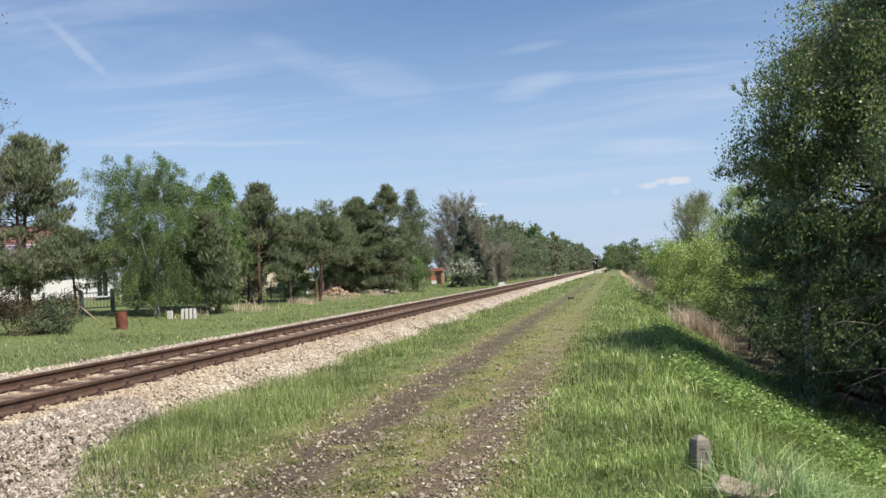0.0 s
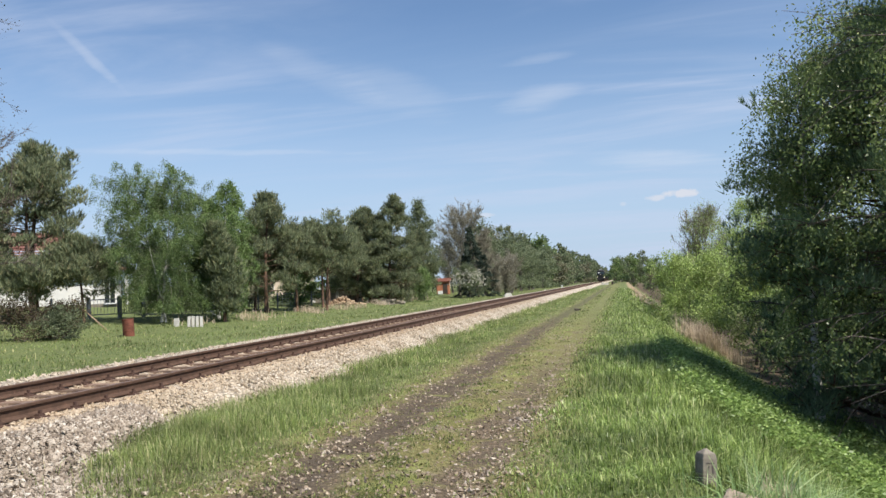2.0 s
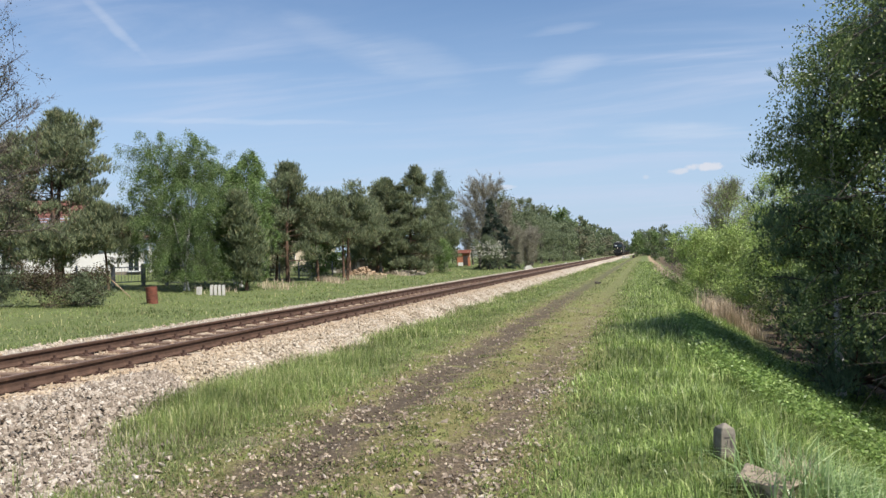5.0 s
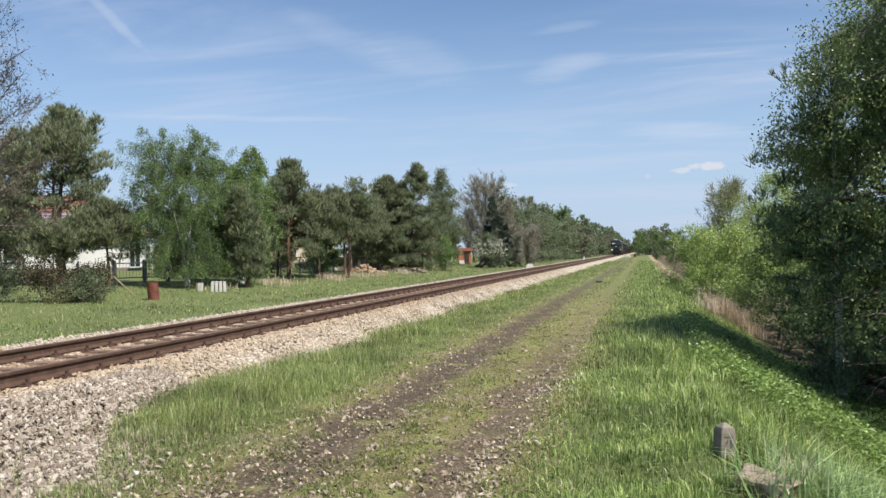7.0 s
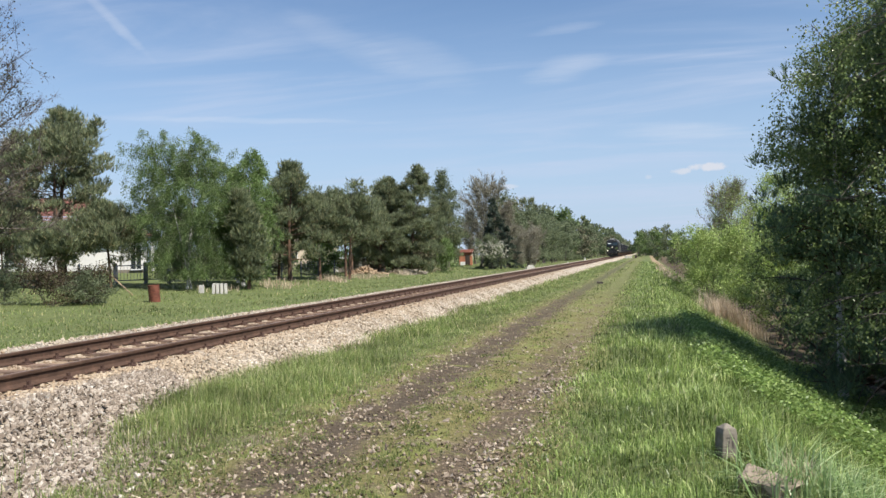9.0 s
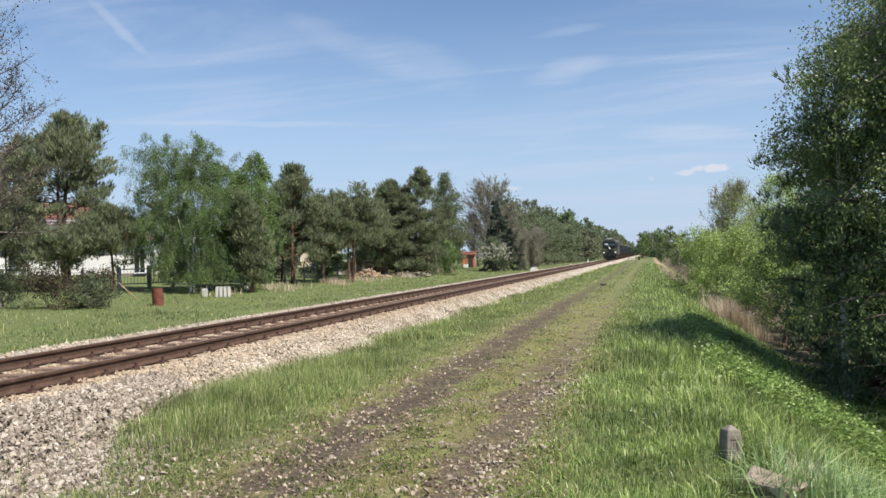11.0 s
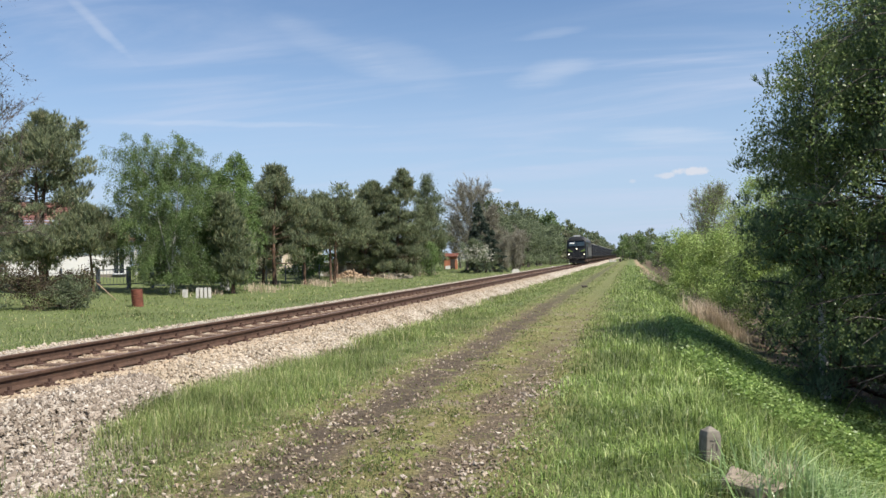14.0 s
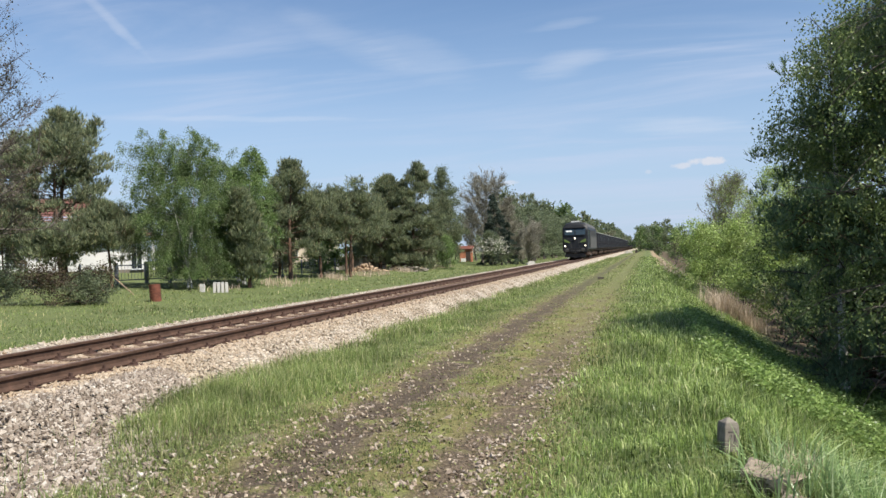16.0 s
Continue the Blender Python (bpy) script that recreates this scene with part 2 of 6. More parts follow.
def ground_mat():
    """Meadow soil and moss, with two gravelly wheel ruts along the track and bare earth on the bank."""
    m, n = material("ground")
    p = n.place
    s = n.add("ShaderNodeSeparateXYZ", {0: p})
    n1, n2, n3 = n.noise(p, 0.35, 5.0, 0.6), n.noise(p, 2.2, 6.0, 0.65), n.noise(p, 26.0, 5.0, 0.7)
    green = n.ramp(n2, [(0.25, (0.09, 0.105, 0.038)), (0.5, (0.125, 0.155, 0.052)), (0.7, (0.175, 0.19, 0.072)), (0.85, (0.23, 0.20, 0.11))])
    green = n.mix(n.span(n1, 0.4, 0.62, 0.0, 0.5), green, (0.12, 0.155, 0.052))
    moss = n.ramp(n3, [(0.3, (0.07, 0.06, 0.026)), (0.46, (0.15, 0.135, 0.048)), (0.6, (0.215, 0.195, 0.078)), (0.76, (0.34, 0.29, 0.18))])
    earth = n.ramp(n3, [(0.28, (0.042, 0.031, 0.020)), (0.48, (0.098, 0.073, 0.047)), (0.6, (0.165, 0.125, 0.082)), (0.72, (0.34, 0.27, 0.19))])
    wob = n.math("MULTIPLY", n.math("SUBTRACT", n.noise(p, 0.9, 4.0, 0.6), 0.5), 0.75)
    x = n.math("ADD", s.outputs[0], wob)

    def band(centre, half, soft):
        return n.span(n.math("ABSOLUTE", n.math("SUBTRACT", x, centre)), half, half + soft, 1.0, 0.0)

    lane = n.math("MULTIPLY", band(-2.1, 1.05, 0.7), n.span(s.outputs[1], 9.0, 40.0, 1.0, 0.4))
    ruts = n.math("MAXIMUM", band(-2.68, 0.24, 0.28), n.math("MULTIPLY", band(-1.38, 0.14, 0.26), n.span(s.outputs[1], 9.0, 20.0, 1.0, 0.15)))
    ruts = n.math("MULTIPLY", ruts, n.span(n2, 0.32, 0.50))
    ruts = n.math("MULTIPLY", ruts, n.span(s.outputs[1], 15.0, 45.0, 1.0, 0.25))
    green = n.mix(n.span(n3, 0.36, 0.58, 0.55, 0.0), green, (0.055, 0.06, 0.025))
    mats = n.span(n.noise(n.add("ShaderNodeMapping", {"Vector": p, "Scale": (1.0, 0.55, 1.0)}).outputs[0], 2.3, 3.0, 0.5), 0.50, 0.60)
    moss = n.mix(n.math("MULTIPLY", mats, 0.75), moss, n.ramp(n3, [(0.3, (0.10, 0.115, 0.03)), (0.5, (0.19, 0.21, 0.06)), (0.7, (0.27, 0.27, 0.095))]))
    moss = n.mix(n.math("MULTIPLY", n.span(n.noise(p, 1.3, 3.0, 0.5, 0.4), 0.56, 0.66), 0.7), moss, n.ramp(n3, [(0.3, (0.15, 0.115, 0.08)), (0.5, (0.24, 0.19, 0.135)), (0.7, (0.37, 0.31, 0.23))]))
    c = n.mix(lane, green, moss)
    c = n.mix(ruts, c, earth)
    c = n.mix(n.math("MULTIPLY", n.math("MULTIPLY", band(-2.7, 0.08, 0.26), n.span(n2, 0.3, 0.5)), 0.5), c, (0.05, 0.038, 0.028))
    spill = n.math("MULTIPLY", n.span(x, -3.3, -4.3), n.math("MULTIPLY", n.span(s.outputs[1], 8.7, 7.8), n.span(s.outputs[1], 0.5, 2.5)))
    c = n.mix(spill, c, earth)
    bank = n.math("MULTIPLY", n.span(x, 3.0, 4.2), n.span(x, 9.0, 7.0))
    bank = n.math("MULTIPLY", bank, n.span(n2, 0.3, 0.5))
    c = n.mix(bank, c, (0.10, 0.068, 0.045))
    dry = n.math("MULTIPLY", band(1.75, 0.6, 0.6), n.span(s.outputs[1], 50.0, 80.0))
    c = n.mix(n.math("MULTIPLY", dry, 0.8), c, (0.30, 0.21, 0.14))
    finish(n, c, 0.95, bump=n3, depth=0.03)
    return m


M["ground"] = ground_mat()


def stone_mat(name, stops, depth=0.01, dust=False):
    m, n = material(name)
    c = n.ramp(island(n), stops)
    if dust:                                   # rust dust worked into the stones along the rails
        s = n.add("ShaderNodeSeparateXYZ", {0: n.place})
        off = n.math("ADD", n.math("ABSOLUTE", n.math("ADD", s.outputs[0], 7.325)), n.math("MULTIPLY", n.math("SUBTRACT", n.noise(n.place, 1.1, 4.0), 0.5), 0.5))
        c = n.mix(n.span(off, 0.95, 1.95, 0.5, 0.0), c, (0.42, 0.29, 0.165))
        c = n.mix(n.span(off, 0.80, 0.95, 0.45, 0.0), c, (0.19, 0.125, 0.085))
    g = n.noise(n.own, 60.0, 3.0, 0.6)
    c = n.mix(n.span(g, 0.3, 0.75, 0.0, 0.35), c, (0.14, 0.12, 0.10))
    finish(n, c, 0.85, bump=g, depth=depth)
    return m


M["ballast"] = stone_mat("ballast", [(0, (0.263, 0.210, 0.153)), (0.2, (0.390, 0.321, 0.239)), (0.6, (0.469, 0.394, 0.301)), (0.9, (0.536, 0.467, 0.373)), (1, (0.351, 0.258, 0.167))], dust=True)
M["grey_stone"] = stone_mat("grey_stone", [(0, (0.154, 0.118, 0.089)), (0.35, (0.275, 0.221, 0.169)), (0.7, (0.40, 0.335, 0.27)), (0.93, (0.47, 0.41, 0.34)), (1, (0.62, 0.57, 0.50))])
M["rut_stone"] = stone_mat("rut_stone", [(0, (0.160, 0.120, 0.088)), (0.4, (0.264, 0.208, 0.156)), (0.8, (0.352, 0.288, 0.228)), (1, (0.464, 0.400, 0.336))])
M["pebble"] = stone_mat("pebble", [(0, (0.114, 0.081, 0.053)), (0.5, (0.228, 0.171, 0.118)), (0.8, (0.352, 0.277, 0.197)), (1, (0.538, 0.444, 0.335))])


def bed_mat():
    """Crushed limestone, read as single stones also where they are far off."""
    m, n = material("ballast_bed")
    vo = n.add("ShaderNodeTexVoronoi", {"Vector": n.place, "Scale": 21.0, "Randomness": 1.0})
    r = n.add("ShaderNodeSeparateColor", {0: vo.outputs["Color"]}).outputs[0]
    c = n.ramp(r, [(0, (0.30, 0.25, 0.19)), (0.3, (0.46, 0.395, 0.31)), (0.7, (0.55, 0.48, 0.39)), (1, (0.63, 0.56, 0.47))])
    # shade in the gaps between the stones, put into the colour
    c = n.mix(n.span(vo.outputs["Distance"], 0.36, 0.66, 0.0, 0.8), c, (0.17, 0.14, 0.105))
    s = n.add("ShaderNodeSeparateXYZ", {0: n.place})
    rusty = n.math("MULTIPLY", n.span(n.math("ABSOLUTE", n.math("ADD", s.outputs[0], 7.345)), 1.0, 1.8, 0.4, 0.0), n.span(n.noise(n.place, 1.3, 4.0), 0.2, 0.6, 0.5, 1.0))
    c = n.mix(rusty, c, (0.36, 0.245, 0.145))
    inv = n.math("SUBTRACT", 1.0, vo.outputs["Distance"])
    finish(n, c, 0.9, bump=inv, depth=0.035)
    return m


M["bed"] = bed_mat()
M["rail"] = plain("rail", (0.088, 0.052, 0.036), 0.75, 0.2, 0.25, 5.0, 60.0, 0.002, (0.13, 0.075, 0.052))
M["rail_top"] = plain("rail_top", (0.20, 0.135, 0.10), 0.5, 0.4, 0.2, 6.0, 80.0, 0.0005)
M["sleeper"] = plain("sleeper", (0.165, 0.109, 0.078), 0.9, 0, 0.35, 4.0, 30.0, 0.006, (0.225, 0.166, 0.126), obj_random=0.25)
M["chair"] = plain("chair", (0.085, 0.05, 0.038), 0.8, 0.2, 0.3, 9.0, 60.0, 0.002)
M["post_concrete"] = plain("post_concrete", (0.20, 0.175, 0.14), 0.9, 0, 0.25, 9.0, 70.0, 0.004, (0.20, 0.18, 0.14))
M["carved"] = plain("carved", (0.10, 0.085, 0.075), 0.95)


# ---- mesh helpers ----
def mesh_of(name, verts, faces, mat=None, smooth=False):
    """A mesh from arrays: verts (n, 3), faces (m, 3 or 4) or a list of such arrays."""
    me = bpy.data.meshes.new(name)
    verts = np.asarray(verts, dtype=np.float32)
    groups = [np.asarray(f, dtype=np.int32) for f in (faces if isinstance(faces, list) else [faces]) if len(f)]
    loops = np.concatenate([g.ravel() for g in groups])
    sizes = np.concatenate([np.full(len(g), g.shape[1], dtype=np.int32) for g in groups])
    me.vertices.add(len(verts))
    me.vertices.foreach_set("co", verts.ravel())
    me.loops.add(len(loops))
    me.loops.foreach_set("vertex_index", loops)
    me.polygons.add(len(sizes))
    me.polygons.foreach_set("loop_start", np.concatenate([[0], np.cumsum(sizes)[:-1]]).astype(np.int32))
    me.polygons.foreach_set("use_smooth", np.full(len(sizes), smooth))
    me.update(calc_edges=True)
    if mat:
        me.materials.append(mat)
    return me


class Heap:
    """Collects pieces of quads and triangles into one mesh."""

    def __init__(self):
        self.v, self.q, self.t, self.n = [], [], [], 0

    def add(self, v, f):
        v, f = np.asarray(v, dtype=float).reshape(-1, 3), np.asarray(f, dtype=int)
        (self.q if f.shape[1] == 4 else self.t).append(f + self.n)
        self.v.append(v)
        self.n += len(v)

    def mesh(self, name, mat, smooth=False):
        groups = [np.concatenate(g) for g in (self.q, self.t) if g]
        return mesh_of(name, np.concatenate(self.v), groups, mat, smooth)


def box_arrays(cx, cy, cz, sx, sy, sz, taper=1.0):
    x, y, z = sx / 2, sy / 2, sz / 2
    v = [(-x, -y, -z), (x, -y, -z), (x, y, -z), (-x, y, -z),
         (-x * taper, -y * taper, z), (x * taper, -y * taper, z), (x * taper, y * taper, z), (-x * taper, y * taper, z)]
    f = [(0, 3, 2, 1), (4, 5, 6, 7), (0, 1, 5, 4), (1, 2, 6, 5), (2, 3, 7, 6), (3, 0, 4, 7)]
    return np.array(v) + (cx, cy, cz), np.array(f)


def tube_arrays(path, radii, sides=6):
    path, radii = np.asarray(path, dtype=float), np.asarray(radii, dtype=float)
    way = np.gradient(path, axis=0)
    way /= np.linalg.norm(way, axis=1)[:, None] + 1e-9
    ref = np.where(np.abs(way[:, 2:3]) > 0.8, (1.0, 0, 0), (0, 0, 1.0))
    a = np.cross(way, ref)
    a /= np.linalg.norm(a, axis=1)[:, None] + 1e-9
    b = np.cross(way, a)
    ang = np.linspace(0, 2 * np.pi, sides, endpoint=False)
    ring = a[:, None] * np.cos(ang)[None, :, None] + b[:, None] * np.sin(ang)[None, :, None]
    v = (path[:, None] + ring * radii[:, None, None]).reshape(-1, 3)
    n = len(path)
    i, j = np.meshgrid(np.arange(n - 1), np.arange(sides), indexing="ij")
    k = (j + 1) % sides
    f = np.stack([i * sides + j, i * sides + k, (i + 1) * sides + k, (i + 1) * sides + j], -1).reshape(-1, 4)
    caps = [[0, j, j + 1] for j in range(1, sides - 1)] + [[(n - 1) * sides, (n - 1) * sides + j + 1, (n - 1) * sides + j] for j in range(1, sides - 1)]
    return v, f, np.array(caps)


def add_tube(h, path, radii, sides=6):
    v, f, caps = tube_arrays(path, radii, sides)
    base = h.n
    h.add(v, f)
    h.t.append(caps + base)


def lathe_arrays(profile, sides=20):
    """Turned about z: profile rows of radius, height."""
    pr = np.asarray(profile, dtype=float)
    ang = np.linspace(0, 2 * np.pi, sides, endpoint=False)
    v = np.stack([pr[:, None, 0] * np.cos(ang), pr[:, None, 0] * np.sin(ang), np.repeat(pr[:, 1:2], sides, 1)], -1).reshape(-1, 3)
    i, j = np.meshgrid(np.arange(len(pr) - 1), np.arange(sides), indexing="ij")
    k = (j + 1) % sides
    return v, np.stack([i * sides + j, i * sides + k, (i + 1) * sides + k, (i + 1) * sides + j], -1).reshape(-1, 4)


def part(name, mesh, parent, label="", m=None, bevel=0.0):
    ob = new(name, mesh)
    ob.parent = parent
    if m is not None:
        ob.matrix_basis = m
    if label:
        tagged(ob, label)
    if bevel:
        k = ob.modifiers.new("edge", "BEVEL")
        k.width, k.segments, k.limit_method = bevel, 2, "ANGLE"
    return ob


def thing(name, label, category, m=None, group="", kind=""):
    ob = new(name)
    ob.empty_display_size = 0.2
    if m is not None:
        ob.matrix_basis = m
    return tagged(ob, label, category, group, kind)


def boxes_mesh(name, boxes, mat):
    h = Heap()
    for b in boxes:
        h.add(*box_arrays(*b))
    return h.mesh(name, mat)


# ---- ground ----
PROFILE_X = (-5000, -50, -34, -20, -11, -5.4, -4.5, -3.2, -2.65, -2.0, -1.38, -0.8, 0.4, 1.0, 2.0, 3.2, 4.5, 7, 12, 30, 5000)
PROFILE_Z = (1.0, 1.0, 0.25, -0.4, -0.32, -0.06, 0.0, 0.03, -0.03, 0.03, -0.03, 0.03, 0.0, -0.14, -0.66, -1.36, -1.6, -1.5, -1.2, -0.8, -0.5)


def gz(x, y):
    """Height of the ground."""
    x, y = np.asarray(x, dtype=float), np.asarray(y, dtype=float)
    z = np.interp(x, PROFILE_X, PROFILE_Z)
    calm = np.clip(np.abs(x + 7.3) / 4.0 - 0.9, 0, 1)
    z = z + calm * (0.035 * np.sin(x * 1.3 + 0.4 * y) * np.sin(y * 0.7 + 1.0) + 0.02 * np.sin(2.9 * x - 1.1) * np.sin(2.3 * y))
    return z + np.clip((-x - 18) / 10, 0, 1) * 0.08 * np.sin(y * 0.21) * np.sin(x * 0.3)


def steps(*spans):
    out = []
    for a, b, n in spans:
        out += list(np.linspace(a, b, n, endpoint=False))
    return np.array(out + [spans[-1][1]])


def make_ground():
    xs = steps((-4000, -300, 10), (-300, -60, 12), (-60, -12, 48), (-12, 8, 90), (8, 60, 26), (60, 300, 12), (300, 4000, 10))
    ys = steps((-3000, -100, 10), (-100, 0, 20), (0, 30, 120), (30, 160, 80), (160, 800, 60), (800, 4500, 14))
    X, Y = np.meshgrid(xs, ys, indexing="ij")
    Z = gz(X, Y)
    near = (np.abs(X) < 14) & (Y > 0) & (Y < 60)
    rng = np.random.default_rng(2)
    Z = Z + np.where(near, rng.normal(0, 0.009, X.shape), 0)
    n = len(ys)
    i, j = np.meshgrid(np.arange(len(xs) - 1), np.arange(n - 1), indexing="ij")
    f = np.stack([i * n + j, (i + 1) * n + j, (i + 1) * n + j + 1, i * n + j + 1], -1).reshape(-1, 4)
    g = new("ground", mesh_of("ground", np.stack([X, Y, Z], -1).reshape(-1, 3), f, M["ground"], True))
    tagged(g, "grassy railway verge with two worn gravel wheel ruts and a bank", "ground", kind="structure")


make_ground()

# ---- the railway ----
TRACK_X, RAIL_Z, SPACING = -7.305, 0.465, 0.6
TRACK_A, TRACK_B = -30.0, 740.0
BED_X = (-11.3, -10.9, -10.1, -9.8, -8.03, -7.86, -6.75, -6.58, -5.88, -5.72, -5.28, -5.08)
BED_Z = (-0.36, -0.25, 0.17, 0.295, 0.290, 0.246, 0.246, 0.290, 0.295, 0.25, 0.0, -0.10)


def bed_height(x):
    return np.interp(x, BED_X, BED_Z)


def make_bed():
    ys = steps((TRACK_A, 0, 12), (0, 60, 240), (60, 240, 90), (240, TRACK_B, 60))
    xs = np.concatenate([np.linspace(a, b, 4, endpoint=False) for a, b in zip(BED_X[:-1], BED_X[1:])] + [[BED_X[-1]]])
    X, Y = np.meshgrid(xs, ys, indexing="ij")
    rng = np.random.default_rng(5)
    X2 = X + np.clip((X + 6.3) / 0.9, 0, 1) * (0.16 * np.sin(Y * 0.9) * np.sin(Y * 0.37 + 1) + 0.05 * np.sin(Y * 3.1))
    Z = bed_height(X) + rng.normal(0, 0.005, X.shape)
    n = len(ys)
    i, j = np.meshgrid(np.arange(len(xs) - 1), np.arange(n - 1), indexing="ij")
    f = np.stack([i * n + j, (i + 1) * n + j, (i + 1) * n + j + 1, i * n + j + 1], -1).reshape(-1, 4)
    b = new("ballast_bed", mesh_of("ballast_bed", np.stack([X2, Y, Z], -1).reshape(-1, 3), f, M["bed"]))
    tagged(b, "pale crushed limestone ballast bed under the railway track", "ballast", kind="structure")


make_bed()


def rock_shapes(rng, count):
    """Broken stones of unit size: shaken octahedra, 8 triangles each."""
    base = np.array([(0.62, 0, 0), (-0.62, 0, 0), (0, 0.62, 0), (0, -0.62, 0), (0, 0, 0.62), (0, 0, -0.62)])
    tris = np.array([(0, 2, 4), (2, 1, 4), (1, 3, 4), (3, 0, 4), (2, 0, 5), (1, 2, 5), (3, 1, 5), (0, 3, 5)])
    out = []
    for _ in range(count):
        v = base * rng.uniform(0.75, 1.2, (6, 1)) + rng.normal(0, 0.17, (6, 3))
        out.append(v * rng.uniform((0.95, 0.8, 0.6), (1.25, 1.1, 0.95)))
    return np.array(out), tris


def scatter_rocks(name, pts, size, mat, seed, label, category="ballast"):
    rng = np.random.default_rng(seed)
    shapes, quads = rock_shapes(rng, 40)
    n = len(pts)
    ax = rng.normal(0, 1, (n, 4))
    ax /= np.linalg.norm(ax, axis=1)[:, None]
    a, b, c, d4 = ax.T
    R = np.stack([1 - 2 * (c * c + d4 * d4), 2 * (b * c - a * d4), 2 * (b * d4 + a * c),
                  2 * (b * c + a * d4), 1 - 2 * (b * b + d4 * d4), 2 * (c * d4 - a * b),
                  2 * (b * d4 - a * c), 2 * (c * d4 + a * b), 1 - 2 * (b * b + c * c)], -1).reshape(n, 3, 3)
    V = shapes[rng.integers(0, len(shapes), n)] * np.asarray(size)[:, None, None]
    V = np.einsum("nij,nkj->nki", R, V) + pts[:, None]
    F = quads[None] + 6 * np.arange(n)[:, None, None]
    ob = new(name, mesh_of(name, V.reshape(-1, 3), F.reshape(-1, 3), mat))
    return tagged(ob, label, category, kind="stuff")


def far_rows(rng, n, near, far, power=2.0):
    """Distances that thin out with the square of the way."""
    u = rng.random(n)
    if power == 2.0:
        return 1 / (1 / near + u * (1 / far - 1 / near))
    e = 1 - power
    return (near ** e + u * (far ** e - near ** e)) ** (1 / e)


def make_ballast():
    rng = np.random.default_rng(11)
    y = far_rows(rng, 27000, 4.0, 60.0, 1.6)
    x = rng.uniform(-10.3, -5.1, len(y))
    x = np.where(rng.random(len(y)) < 0.6, rng.uniform(-6.2, -5.1, len(y)), x)
    edge = 0.16 * np.sin(y * 0.9) * np.sin(y * 0.37 + 1)
    x0 = x
    x = x + np.clip((x + 6.3) / 0.9, 0, 1) * edge
    z = np.maximum(bed_height(x0), gz(x, y)) + 0.008
    clear = (np.abs(np.abs(x - TRACK_X) - 0.80) > 0.085)
    on_sleeper = (np.abs(((y - 0.1) / SPACING) % 1.0 - 0.5) > 0.30) & (np.abs(x - TRACK_X) < 1.3)
    keep = clear & ~(on_sleeper & (rng.random(len(y)) < 0.96))
    keep &= ~((y < 8.7) & (x > np.interp(y, (6.0, 7.5, 8.7), (-6.0, -5.8, -5.4))))
    pts = np.stack([x, y, z], -1)[keep]
    m = 5000       # heaped between the sleepers
    k = (far_rows(rng, m, 5.0, 60.0, 1.5) / SPACING).astype(int)
    cy = 7.343 + (k - 12) * SPACING + SPACING * (0.5 + rng.uniform(-0.24, 0.24, m))
    crib = np.stack([TRACK_X + rng.uniform(-0.64, 0.64, m), cy, 0.242 + 0.020 * rng.random(m)], -1)
    pts = np.concatenate([pts, crib])
    scatter_rocks("ballast_stones", pts, rng.uniform(0.026, 0.062, len(pts)), M["ballast"], 12, "loose pale limestone ballast stones beside the rails")
    # coarser grey stones that spill on to the verge
    n = 12000
    y = 8.8 - 5.6 * rng.random(n)
    edge = -5.6 + 2.0 * np.clip((8.3 - y) / 3.2, 0, 1) + rng.normal(0, 0.22, n)
    inner = np.interp(y, (6.0, 7.5, 8.8), (-6.15, -5.95, -5.5)) + rng.normal(0, 0.12, n)
    x = np.maximum(inner + rng.random(n) ** 0.9 * (edge - inner), -6.5)
    z = np.maximum(bed_height(x - 0.12), gz(x, y)) + 0.012
    scatter_rocks("grey_gravel", np.stack([x, y, z], -1), rng.uniform(0.022, 0.064, n) * rng.uniform(0.6, 1.0, n), M["grey_stone"], 13,
                  "coarse grey and white stones spilled on the verge", "gravel")
    # broken tan stones along the ruts
    n = 1300
    y = far_rows(rng, n, 4.2, 30.0, 1.6)
    x = np.where(rng.random(n) < 0.5, rng.normal(-2.35, 0.40, n), rng.normal(-1.30, 0.22, n))
    s = rng.uniform(0.022, 0.06, n) * rng.uniform(0.45, 1.0, n)
    scatter_rocks("rut_stones", np.stack([x, y, gz(x, y) + s * 0.1], -1), s, M["rut_stone"], 15, "broken tan stones lying along the wheel ruts", "stones")
    n = 700        # pale chips heaped along the ruts' outer edges
    y = far_rows(rng, n, 4.4, 22.0, 1.5)
    x = np.where(rng.random(n) < 0.6, rng.normal(-3.08, 0.17, n), rng.normal(-1.12, 0.14, n))
    s = rng.uniform(0.02, 0.055, n) * rng.uniform(0.5, 1.0, n)
    scatter_rocks("stone_chips", np.stack([x, y, gz(x, y) + s * 0.1], -1), s, M["ballast"], 16, "pale stone chips along the edges of the wheel ruts", "stones")
    # pebbles in the wheel ruts
    n = 5200
    y = far_rows(rng, n, 4.2, 34.0, 2.0)
    x = np.where(rng.random(n) < 0.55, rng.normal(-2.72, 0.42, n), rng.normal(-1.32, 0.34, n))
    x = np.where(rng.random(n) < 0.18, rng.uniform(-4.0, -0.9, n), x)
    s = rng.uniform(0.010, 0.045, n) * rng.uniform(0.5, 1.0, n)
    scatter_rocks("rut_pebbles", np.stack([x, y, gz(x, y) + s * 0.15], -1), s, M["pebble"], 14, "scattered pebbles pressed into the earth of the wheel ruts", "pebbles")


make_ballast()


